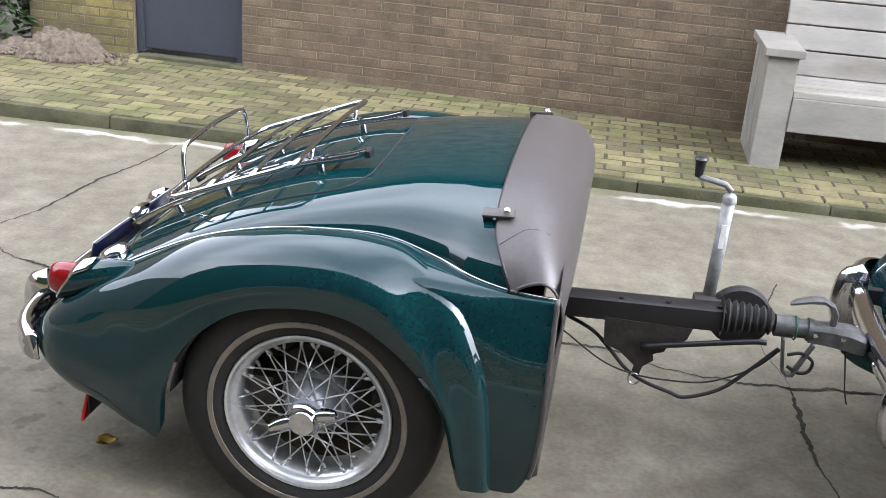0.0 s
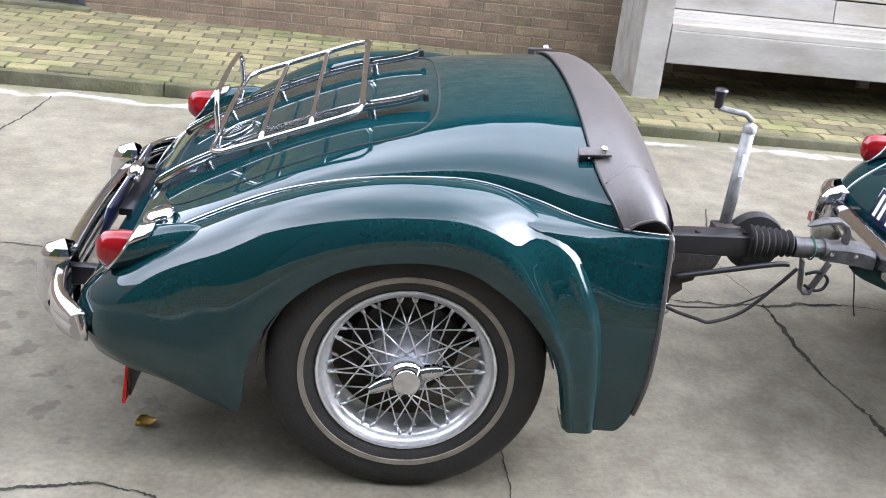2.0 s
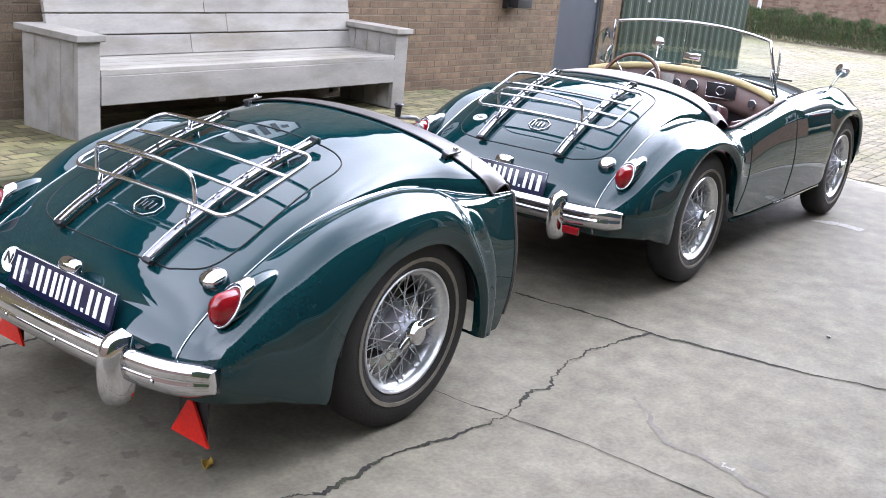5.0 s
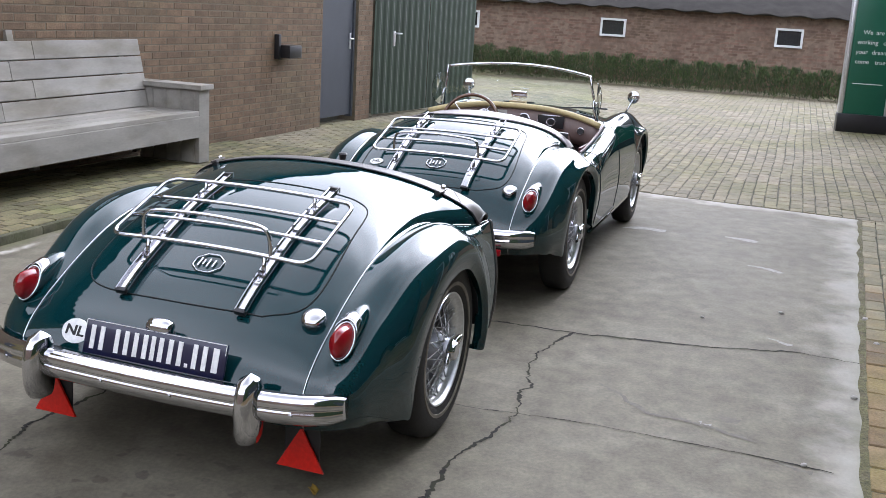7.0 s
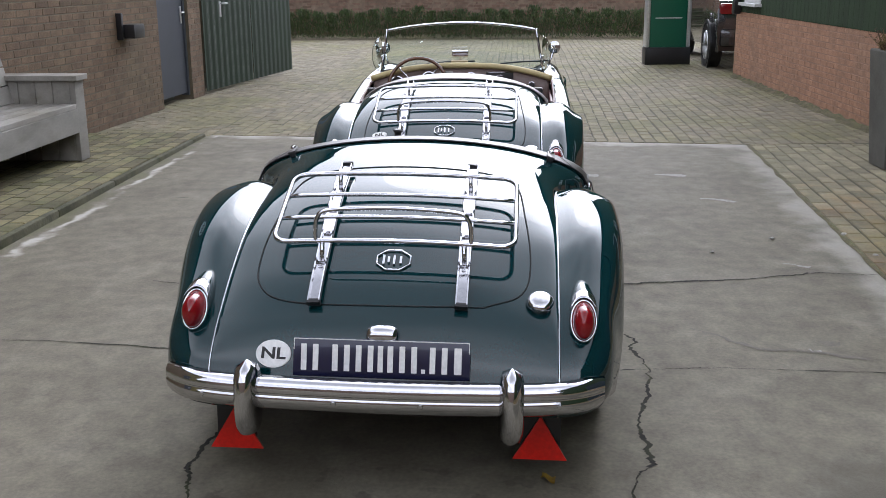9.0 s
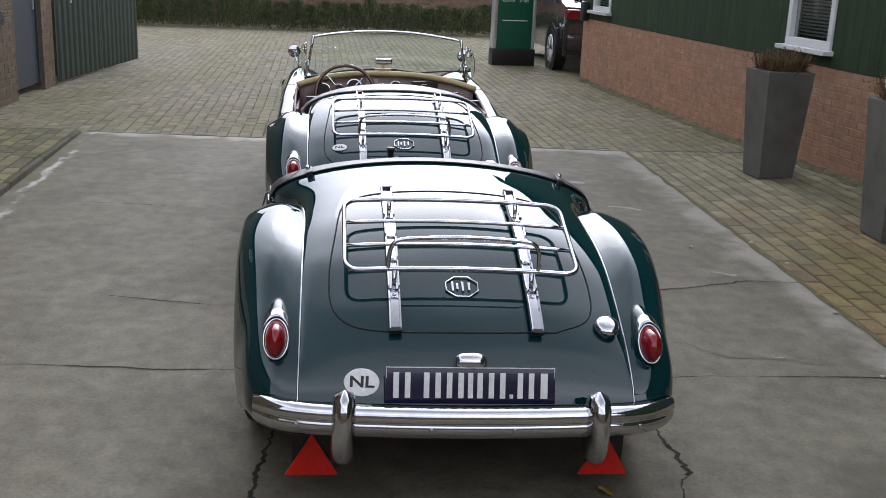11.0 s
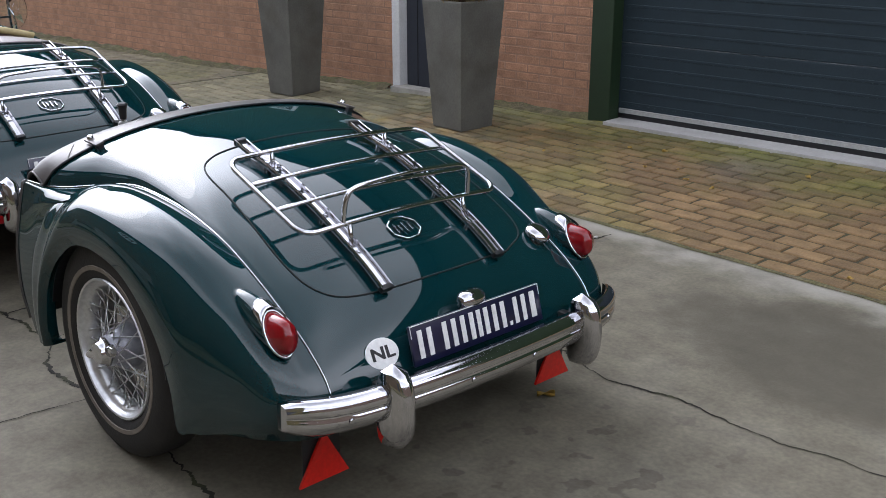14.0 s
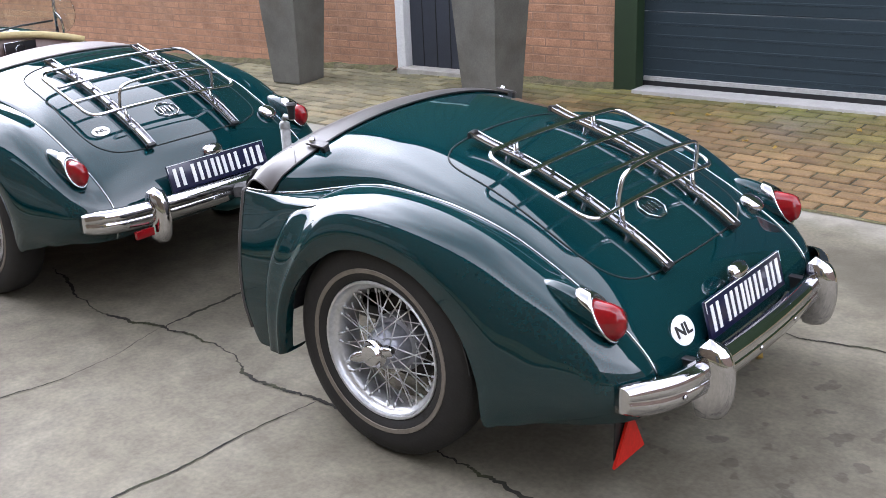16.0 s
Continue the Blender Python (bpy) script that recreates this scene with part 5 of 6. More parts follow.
    cap = part("fuel_cap", lathe([(.0, .034), (.018, .033), (.030, .030), (.037, .025), (.040, .018), (.040, .012), (.036, .009), (.030, .007), (.029, -.02), (0, -.02)], p, Vector((-.42, 0, .90)), 32), CHROME, thing, "chrome filler cap")
    # luggage rack on two rails
    rails = []
    for s in (1, -1):
        pts = []
        for x in np.linspace(-.612, .035, 22):
            q, nn = sh.on_deck(x, s * .215, .016 + .022 * max(0, (x + .06) / .1) ** 2 * .5)
            pts.append((q, nn))
        bm = bmesh.new()
        cs = [(-.019, .0), (-.020, .012), (-.018, .015), (-.014, .014), (-.012, .006), (.012, .006), (.014, .014), (.018, .015), (.020, .012), (.019, .0), (-.019, 0)]
        add_grid(bm, [[q + Vector((0, a, 0)) + nn * b for a, b in cs] for q, nn in pts])
        bmesh.ops.recalc_face_normals(bm, faces=bm.faces)
        rail = part("rack_rail", bm, CHROME, thing, "polished rack rail")
        rails.append(rail)
        for i in (0, 21):
            part("end_cap", box(pts[i][0] + pts[i][1] * .004, (.016, .040, .020), .004, facing((0, 0, 0), pts[i][1], (1, 0, 0)).to_3x3() @ Matrix.Rotation(radians(90), 3, "Z")), BLACK, rail)
        for x in (-.5, -.36, -.1):
            q, nn = sh.on_deck(x, s * .215, 0)
            part("foot", lathe([(.012, 0), (.012, .016), (0, .016)], q, nn, 12), CHROME, rail)
            part("screw", lathe([(.007, .02), (.006, .025), (0, .026)], q, nn, 10), CHROME, rail)
    x0, x1, w = -.125, -.475, .368
    def rack_pt(x, y, up=0.0):
        t = (x - x1) / (x0 - x1)
        return Vector((x, y, ((.702 if is_car else .714) + (.140 if is_car else .138) * t) + z + up - .012 * (y / w) ** 2))
    r = .045
    corner = lambda cx, cy, a0: [(cx + r * math.cos(radians(a0 + d)), cy + r * math.sin(radians(a0 + d))) for d in (0, 18, 36, 54, 72, 90)]
    loop = corner(x0 - r, w - r, 0) + corner(x1 + r, w - r, 90) + corner(x1 + r, -w + r, 180) + corner(x0 - r, -w + r, 270)
    full = []
    for a, b in zip(loop, loop[1:] + loop[:1]):
        for t in np.linspace(0, 1, 8, endpoint=False):
            full.append(rack_pt(a[0] + (b[0] - a[0]) * t, a[1] + (b[1] - a[1]) * t))
    keep = [full[0]]
    for q in full[1:]:
        if (q - keep[-1]).length > .006:
            keep.append(q)
    rack = part("luggage_rack", tube(keep, .0078, 8, True), CHROME, thing, "chrome tubular luggage rack")
    for x in (-.242, -.358):
        part("crossbar", tube([rack_pt(x, y) for y in np.linspace(-w, w, 13)], .0068, 8), CHROME, rack)
    hoop = [(x1, -.235, 0), (x1 - .002, -.235, .03), (x1 - .006, -.228, .075), (x1 - .008, -.20, .098), (x1 - .008, -.1, .104), (x1 - .008, 0, .106), (x1 - .008, .1, .104),
            (x1 - .008, .20, .098), (x1 - .006, .228, .075), (x1 - .002, .235, .03), (x1, .235, 0)]
    part("hoop", tube([rack_pt(a, b, c) for a, b, c in smooth_path(hoop, 4)], .0068, 8), CHROME, rack, "raised chrome end hoop")
    for s in (1, -1):
        for x in (x0, x1):
            q, nn = sh.on_deck(x, s * .215, .02)
            part("clamp", tube([q, rack_pt(x, s * .215, -.003)], .0075, 8), CHROME, rack)
    return bumper


def under_body(thing, sh, x0, x1, arches):
    """Dark wheel wells and floor."""
    for s in (1, -1):
        for ax in arches:
            bm = bmesh.new()
            rows = []
            for a in np.linspace(.22, math.pi - .12, 33):
                r = .337
                rows.append([Vector((ax + r * math.cos(a), s * y, .325 - .02 + sh.lift * .5 + r * math.sin(a) * (.97 if y > .6 else 1))) for y in (.70, .64, .56, .46)])
            add_grid(bm, rows)
            bm.faces.new([bm.verts.new(rw[-1]) for rw in rows])
            thick(part("wheel_well", bm, BLACK, thing, "black wheel arch liner", smooth=False), .004, 1)
    part("floor_pan", box(((x0 + x1) / 2, 0, .30 + sh.lift), (x1 - x0, .90, .05), .01), BLACK, thing, "dark floor pan")


# ---- trailer ----
TRAILER_LEAN = .95         # degrees by which the body leans to its right on the sloping yard
trailer = empty("car_trailer", pose(0, 0, 0, TRAILER_LEAN), label="dark green two-wheeled trailer made from a roadster tail", category="trailer")
TS = Shell(TRAILER, 0.0)
part("deck", TS.deck_mesh(0, 12.4), PAINT, trailer, "glossy dark green tail deck")
for s in (1, -1):
    part("fender", TS.fender_mesh(s, 0, 15), PAINT, trailer, "swelling dark green rear fender")
    # chrome stands in for the white highlight on the green painted bead
    part("bead", TS.bead(s, 0, 14), CHROME, trailer, "painted bead along the fender seam, chromed for its highlight")
# closed front, with a rubber edge
X_FRONT = .573
CREASE = [(.215, .470), (.33, .462), (.42, .451), (.50, .436), (.58, .407), (.64, .372), (.685, .330), (.70, .28), (.72, .22)]


def crease_x(z):
    return float(np.interp(z, [q[0] for q in CREASE], [q[1] for q in CREASE]))


def shoulder(f, v, side):
    """The flat panel ahead of the wheel, from the fender's crease (f = 0) to the front edge (f = 1), from the bead (v = 0) down (v = 1)."""
    lo, hi = 6.0, 14.0
    x = .22 + (X_FRONT - .22) * f
    for _ in range(24):
        u = .5 * (lo + hi)
        lo, hi = (u, hi) if TS.curve("D", u)[0] < x else (lo, u)
    b = TS.curve("D", u)
    low = .212 + .05 * max(0.0, (f - .55) / .45) ** 4
    y, z = spline([(b[1], b[2]), (b[1] + (.664 - b[1]) * .60, b[2] - .004), (max(.662, b[1] + .008), b[2] - .026), (.676, b[2] - .085), (.697, .50), (.700, .36), (.688, low)], v * 6)
    first = crease_x(z) - .006
    back = first + (X_FRONT - .028 * max(0.0, (.42 - z) / .2) ** 2 - first) * f
    return Vector((back if v > .3 else x + (back - x) * v / .3, side * y, z))


for s in (1, -1):
    bm = bmesh.new()
    add_grid(bm, [[shoulder(f, v, s) for v in np.linspace(0, 1, 31)] for f in np.linspace(0, 1, 20)])
    bmesh.ops.recalc_face_normals(bm, faces=bm.faces)
    part("fender_panel", bm, PAINT, trailer, "flat green panel ahead of the wheel")
edge = [shoulder(1, v, 1) for v in np.linspace(1, 0, 17)] + [TS.deck(14, t * .64) - Vector((0, 0, .085 * (1 - abs(t) ** 5))) for t in np.linspace(1, -1, 25)] + [shoulder(1, v, -1) for v in np.linspace(0, 1, 17)]
bm = bmesh.new()
a = [bm.verts.new(p + Vector((.004, 0, 0))) for p in edge]
b = [bm.verts.new(Vector((X_FRONT + .004, p.y * .97, max(p.z - .015, .26)))) for p in edge]
for i in range(len(a) - 1):
    bm.faces.new((a[i], a[i + 1], b[i + 1], b[i]))
bm.faces.new(b)
bmesh.ops.recalc_face_normals(bm, faces=bm.faces)
part("front_panel", bm, BLACK, trailer, "black front bulkhead", smooth=False)
part("edge_strip", tube([p + Vector((.003, 0, 0)) for p in edge[:17]], .006, 6), VINYL, trailer, "black rubber edging")
part("edge_strip", tube([p + Vector((.003, 0, 0)) for p in edge[-17:]], .006, 6), VINYL, trailer, "black rubber edging")
tail_fittings(trailer, TS, False)
# vinyl cover over the front of the deck, rolled over the front edge


def roll_start(t):
    return .455 + .080 * abs(t) ** 5


def cover_point(t, f, off=0.0):
    """t runs across, f from the hem (0) over the roll (1) to the lower edge (2)."""
    y = t * .634
    hem = .404 + .064 * abs(t) ** 10
    if f <= 1.0:
        return TS.on_deck(hem + (roll_start(t) - hem) * f, y, .008 + off)[0]
    q = TS.on_deck(roll_start(t), y, .008)[0]
    g = f - 1.0
    reach, drop = .603 - q.x - .012 * abs(t) ** 4, .155 - .06 * abs(t) ** 5
    if g <= .5:
        a = g * math.pi
        return q + Vector(((reach + off) * math.sin(a), 0, (drop + off) * (math.cos(a) - 1)))
    k = (g - .5) / .5
    return Vector((q.x + reach + off - .032 * k, y, (q.z - drop) + (.40 - q.z + drop) * k))


bm = bmesh.new()
add_grid(bm, [[cover_point(t, f) for t in np.linspace(-1, 1, 49)] for f in list(np.linspace(0, 1, 7)) + list(np.linspace(1.05, 1.5, 10)) + [1.65, 1.8, 2.0]])
bmesh.ops.recalc_face_normals(bm, faces=bm.faces)
cover = part("tonneau_cover", bm, VINYL, trailer, "black vinyl cover strapped over the front", sharp=85)
part("hem", tube([cover_point(t, 0) - Vector((0, 0, .003)) for t in np.linspace(-1, 1, 49)], .0036, 6), BLACK, cover)
for s in (1, -1):
    part("side_hem", tube([cover_point(s, f) for f in np.linspace(0, 2, 31)], .004, 6), VINYL, cover)
    part("seam", tube([cover_point(s * (.90 - .08 * f), f, .0004) for f in np.linspace(0.05, 1.15, 12)], .0014, 5), VINYL, cover, "stitched seam")
    q, nn = TS.on_deck(.412, s * .487, .016)
    m = facing(q, nn, (1, 0, 0))
    tab = part("strap", box((0, 0, .001), (.03, .075, .008), .0035), VINYL, cover, "black strap with a press stud")
    tab.matrix_local = m
    part("stud", lathe([(0, .010), (.007, .0095), (.0095, .006), (.010, 0)], (0, .020, .005), (0, 0, 1), 14), CHROME, tab, "chrome press stud")
    part("stud_base", box((0, -.026, -.010), (.022, .022, .018), .004), BLACK, tab)
for s in (1, -1):
    wheel = make_wheel(trailer, .021, s)
    wheel.location.z -= s * .62 * math.sin(radians(TRAILER_LEAN)) * .6
    # hanging red triangle on its black backing
    tri = bmesh.new()
    tp = [Vector((-.655, s * .455 + dy, zz)) for dy, zz in ((-.08, .104), (.08, .104), (0, .242))]
    for d in (0, .008):
        tri.faces.new([tri.verts.new(p + Vector((d, 0, 0))) for p in (tp if d else tp[::-1])])
    vs = list(tri.verts)
    for i in range(3):
        j = (i + 1) % 3
        tri.faces.new((vs[[0, 1, 2][i]], vs[[0, 1, 2][j]], vs[3 + (2 - j)], vs[3 + (2 - i)]))
    bmesh.ops.recalc_face_normals(tri, faces=tri.faces)
    t_ob = part("reflector_triangle", tri, RED_REFL, trailer, "red triangular reflector", smooth=False)
    part("backing", box((-.640, s * .455, .21), (.006, .12, .19), .002), BLACK, t_ob)
under_body(trailer, TS, -.70, .50, (.021,))
part("axle", tube([(0, -.58, .325), (0, .58, .325)], .028, 12), RUST, trailer, "dark steel axle")
# drawbar with overrun coupling
part("drawbar", box((.80, 0, .424), (.46, .075, .062), .006, Matrix.Rotation(radians(-2.5), 3, "Y")), BLACK, trailer, "black square drawbar")
for bx in (.73, .86, 1.0):
    part("bolt", lathe([(0, .006), (.008, .005), (.009, 0)], (bx, -.012, .456 + (bx - .8) * .044), (0, 0, 1), 6), BLACK, trailer)
bm = bmesh.new()
outline = [(.690, .400), (.697, .318), (.745, .300), (.790, .262), (.786, .235), (.806, .228), (.815, .262), (.842, .286), (.838, .306), (.868, .318), (.876, .342), (.910, .352), (.925, .368), (.935, .400)]
bm.faces.new([bm.verts.new(Vector((a, -.036, b))) for a, b in outline])
thick(part("gusset", bm, RUST, trailer, "grimy toothed handbrake bracket", smooth=False), .008, 0)
part("handbrake_lever", tube(smooth_path([(.800, -.052, .330), (.90, -.052, .352), (1.0, -.052, .374), (1.10, -.05, .394), (1.135, -.05, .396)], 4), .0085, 8), BLACK, trailer, "black handbrake lever along the drawbar")
ring = part("shackle", tube([Vector((.795 + .017 * math.cos(a), -.05, .225 + .017 * math.sin(a))) for a in np.linspace(0, 6.28, 17)[:-1]], .003, 6, True), CHROME, trailer, "small bright shackle")
bl = [(.058, 0)]
for i in range(15):
    bl.append(((.052 if i % 2 else .040) - .0009 * i, .006 + i * .0095))
part("bellows", lathe([(0, -.002)] + bl + [(0, .15)], (1.01, 0, .437), (1, 0, .03), 24), RUBBER, trailer, "ribbed black rubber bellows")
part("coupling_tube", lathe([(0, 0), (.031, 0), (.031, .05), (.027, .052), (.027, .085), (.033, .088), (.033, .10), (0, .10)], (1.155, 0, .432), (1, 0, 0), 18), STEELGREY, trailer)
rows = []
for x, w, lo_z, hi_z in ((1.245, .026, .404, .452), (1.30, .030, .402, .456), (1.35, .036, .398, .455), (1.375, .040, .394, .450), (1.395, .036, .392, .440), (1.405, .022, .396, .428)):
    rows.append([Vector((x, w * cy, lo_z + (hi_z - lo_z) * cz)) for cy, cz in ((-1, 0), (-1, .75), (-.7, 1), (.7, 1), (1, .75), (1, 0), (-1, 0))])
bm = bmesh.new()
add_grid(bm, rows)
for r in (rows[0], rows[-1]):
    bm.faces.new([bm.verts.new(q) for q in r[:6]])
bmesh.ops.remove_doubles(bm, verts=bm.verts, dist=.0003)
bmesh.ops.recalc_face_normals(bm, faces=bm.faces)
head = part("coupling_head", bm, STEELGREY, trailer, "worn steel ball coupling", sharp=30)
rows = []
for x, z, w, h in ((1.185, .500, .006, .003), (1.20, .508, .016, .005), (1.235, .520, .021, .006), (1.272, .523, .020, .007), (1.296, .510, .017, .009), (1.308, .485, .015, .010), (1.306, .455, .015, .010)):
    rows.append([Vector((x + h * (.9 if x > 1.29 else 0) * cz, w * cy, z + h * cz * (.3 if x > 1.29 else 1))) for cy, cz in ((-1, -.6), (-1, .6), (-.6, 1), (.6, 1), (1, .6), (1, -.6), (0, -1), (-1, -.6))])
bm = bmesh.new()
add_grid(bm, rows)
bmesh.ops.recalc_face_normals(bm, faces=bm.faces)
part("coupling_lever", bm, STEELGREY, head, "curved coupling handle")
for bx in (1.262, 1.335):
    part("bolt", lathe([(0, .008), (.007, .007), (.008, 0)], (bx, -.028, .43), (0, -1, 0), 6), CHROME, head)
part("green_tie", tube([Vector((1.21, .033 * math.cos(a), .431 + .033 * math.sin(a))) for a in np.linspace(0, 6.28, 20)[:-1]], .003, 5, True), SIGNGREEN, head)
bm = bmesh.new()
bracket = [(1.180, .405), (1.194, .312), (1.206, .300), (1.222, .302), (1.262, .400)]
for (a, b), (c, d) in zip(bracket, bracket[1:]):
    run = Vector((c - a, 0, d - b))
    add_box(bm, ((a + c) / 2, -.03, (b + d) / 2), (run.length + .006, .026, .008), .002, Matrix.Rotation(-math.atan2(d - b, c - a), 3, "Y"))
part("brake_lever", bm, STEELGREY, trailer, "bent grey steel strap")
cabl = [([(.585, .0, .37), (.66, -.02, .345), (.71, -.03, .305), (.767, -.04, .25), (.823, -.05, .222), (.90, -.05, .199), (.946, -.05, .191), (1.038, -.04, .228), (1.118, -.03, .307), (1.176, -.02, .371)], .0055),
        ([(.58, -.02, .33), (.70, -.04, .262), (.793, -.05, .240), (.886, -.05, .236), (1.001, -.04, .245), (1.12, -.02, .298), (1.19, -.01, .37)], .0026),
        ([(1.20, -.03, .36), (1.235, -.035, .372), (1.268, -.035, .352), (1.262, -.035, .320), (1.235, -.035, .312), (1.205, -.03, .325)], .005),
        ([(1.355, .0, .385), (1.362, -.02, .33), (1.372, -.03, .27), (1.384, -.03, .235)], .002)]
for c, r in cabl:
    part("cable", tube(smooth_path(c, 6), r, 6), RUBBER, trailer, "slack black cable")
# jockey wheel with crank
part("jockey_wheel", lathe([(0, -.022), (.03, -.022), (.085, -.02), (.09, -.012), (.09, .012), (.085, .02), (.03, .022), (0, .022)], (1.07, .09, .405), (0, 1, 0), 28), RUBBER, trailer, "stowed jockey wheel with black tyre")
jack = part("jack_post", tube([(.976, .10, .36), (.985, .10, .742)], .0185, 14), GALV, trailer, "galvanised jack tube")
part("sticker", box((.983, .0805, .64), (.014, .004, .07), 0), WHITE, jack, "small white sticker")
part("jack_cap", lathe([(0, .014), (.014, .012), (.0195, .006), (.0205, -.012), (.0, -.012)], (.986, .10, .748), (0, 0, 1), 14), GALV, jack)
part("crank", tube([(.988, .10, .768), (.97, .11, .784), (.897, .144, .788)], .009, 8), GALV, jack, "bent crank arm")
part("knob", lathe([(0, .058), (.016, .057), (.021, .051), (.016, .044), (.014, .03), (.012, 0), (0, 0)], (.896, .145, .788), (0, 0, 1), 14), BLACK, jack, "black crank knob")
part("clamp_collar", box((.978, .08, .43), (.09, .06, .05), .008), RUST, jack)
# country oval
p, nrm = Vector((-.722, .316, .437)), Vector((-1, .06, .55))
ov = part("country_oval", lathe([(0, .003), (.051, .0025), (.0525, 0)], (0, 0, 0), (0, 0, 1), 32), WHITE, trailer, "white oval country sticker")
ov.matrix_local = facing(p, nrm) @ Matrix.Diagonal((1, .78, 1, 1))
text_mesh("NL", .058, pose(0, 0, .0035), DARKTXT, ov, bold=.0016)

# ---- roadster ----
CAR_X = 2.265
car = empty("roadster", pose(CAR_X, 0, 0), label="dark green open two-seat classic roadster", category="car")
CS = Shell(CAR, .055)
part("rear_deck", CS.deck_mesh(0, 10.6), PAINT, car, "glossy dark green tail deck")
for s in (1, -1):
    part("side", CS.fender_mesh(s, 0, 28, 4), PAINT, car, "dark green side with swelling fenders")
    # green painted bead too, its highlight put in as chrome
    part("bead", CS.bead(s, 0, 10.6), CHROME, car, "painted bead along the fender seam, chromed for its highlight")
    part("bead", CS.bead(s, 16, 27.5), PAINT, car)
    for u in (12.05, 15.2):
        part("door_gap", tube([CS.fender(u, v, s) + Vector((0, s * .0006, 0)) for v in np.linspace(.3, 3.9, 24)], .0028, 5), DARKGAP, car, "dark door gap")
    part("door_bottom_gap", tube([CS.fender(u, 3.9, s) + Vector((0, s * .0006, 0)) for u in np.linspace(12.05, 15.2, 16)], .0025, 5), DARKGAP, car)
    part("sill", tube([(.40, s * .69, .255), (1.1, s * .685, .245), (1.8, s * .69, .255)], .012, 6), PAINT, car)
    make_wheel(car, 0, s)
    make_wheel(car, 2.186, s)
    part("headlamp", lathe([(0, .05), (.05, .042), (.08, .018), (.088, 0), (.088, -.04)], (2.66, s * .50, .60), (1, 0, .05), 28), CHROME, car, "round chrome headlamp")
    part("sidelight", lathe([(0, .02), (.025, .014), (.03, 0)], (2.685, s * .53, .45), (1, s * .2, 0), 16), CHROME, car)
    # fender mirror
    mp = [(1.99, s * .595, .835), (2.015, s * .615, .88), (2.05, s * .63, .925)]
    arm = part("mirror_arm", tube(mp, .006, 8), CHROME, car)
    part("mirror_head", lathe([(0, -.028), (.025, -.024), (.042, -.008), (.045, .004), (.041, .006), (0, .006)], (2.06, s * .634, .945), (-.95, -s * .12, .05), 24), CHROME, arm, "round chrome wing mirror")
part("bonnet", CS.deck_mesh(15, 28), PAINT, car, "dark green bonnet")
bm = bmesh.new()
for i in range(-7, 8):
    add_box(bm, (2.785, i * .024, .46 + .0), (.03, .008, .24 - .010 * abs(i)), .002)
part("grille", bm, CHROME, car, "chrome slatted grille")
part("front_bumper", tube(smooth_path([(2.58, -.66, .38), (2.78, -.56, .39), (2.88, -.3, .40), (2.9, 0, .40), (2.88, .3, .40), (2.78, .56, .39), (2.58, .66, .38)], 6), .04, 10), CHROME, car, "chrome front bumper")
tail_fittings(car, CS, True)
for s in (1, -1):
    part("reflector", box((-.845, s * .452, .356), (.018, .080, .032), .004), RED_LENS, car, "small red rectangular reflector")
p, nrm = CS.on_deck(-.47, .335, .002)
ov = part("country_oval", lathe([(0, .003), (.038, .0025), (.039, 0)], (0, 0, 0), (0, 0, 1), 28), WHITE, car, "small white oval country sticker")
ov.matrix_local = facing(p, nrm, (1, 0, 0)) @ Matrix.Diagonal((1, .72, 1, 1))
text_mesh("NL", .037, pose(0, 0, .0035), DARKTXT, ov, bold=.001)
under_body(car, CS, -.70, 2.4, (0, 2.186))
# cockpit
part("tub_floor", box((.86, 0, .33), (.92, 1.12, .02), .004), MAROON, car, "dark red carpet")
part("bulkhead", box((1.23, 0, .58), (.04, 1.08, .50), .01), BLACK, car)
part("rear_bulkhead", box((.40, 0, .60), (.03, 1.04, .46), .01), BLACK, car)
for s in (1, -1):
    part("door_lining", box((.82, s * .575, .56), (.66, .016, .36), .006), MAROON, car, "dark red door lining")
    part("door_top", tube([CS.fender(u, .25, s) + Vector((0, -s * .01, .008)) for u in np.linspace(11.6, 15.4, 22)], .009, 8), MAROON, car, "piped dark red door capping")
    seat = part("seat", box((.78, s * .27, .45), (.44, .42, .16), .05), MAROON, car, "dark red leather bucket seat")
    part("backrest", box((.60, s * .27, .62), (.14, .43, .36), .05, Matrix.Rotation(radians(14), 3, "Y")), MAROON, seat)
# folded hood cover behind the seats
rows = []
for f in np.linspace(0, 1, 14):
    row = []
    for t in np.linspace(-1, 1, 41):
        xr = .15 + .19 * abs(t) ** 2.5
        x = xr + (.60 - .06 * abs(t) ** 3 - xr) * f
        q, nn = CS.on_deck(min(x, .40), t * .545, .007)
        over = max(0.0, x - .32) / .2
        row.append(Vector((x, q.y, q.z - .055 * over ** 2)))
    rows.append(row)
rows.append([q + Vector((.012, 0, -.012)) for q in rows[-1]])
rows.append([q + Vector((.006, 0, -.10)) for q in rows[-2]])
bm = bmesh.new()
add_grid(bm, rows)
bmesh.ops.recalc_face_normals(bm, faces=bm.faces)
hood = part("hood_cover", bm, HOODVINYL, car, "grey-brown vinyl cover over the folded hood", sharp=80)
part("hood_hem", tube([q - Vector((0, 0, .002)) for q in rows[0]], .0045, 6), HOODVINYL, hood)
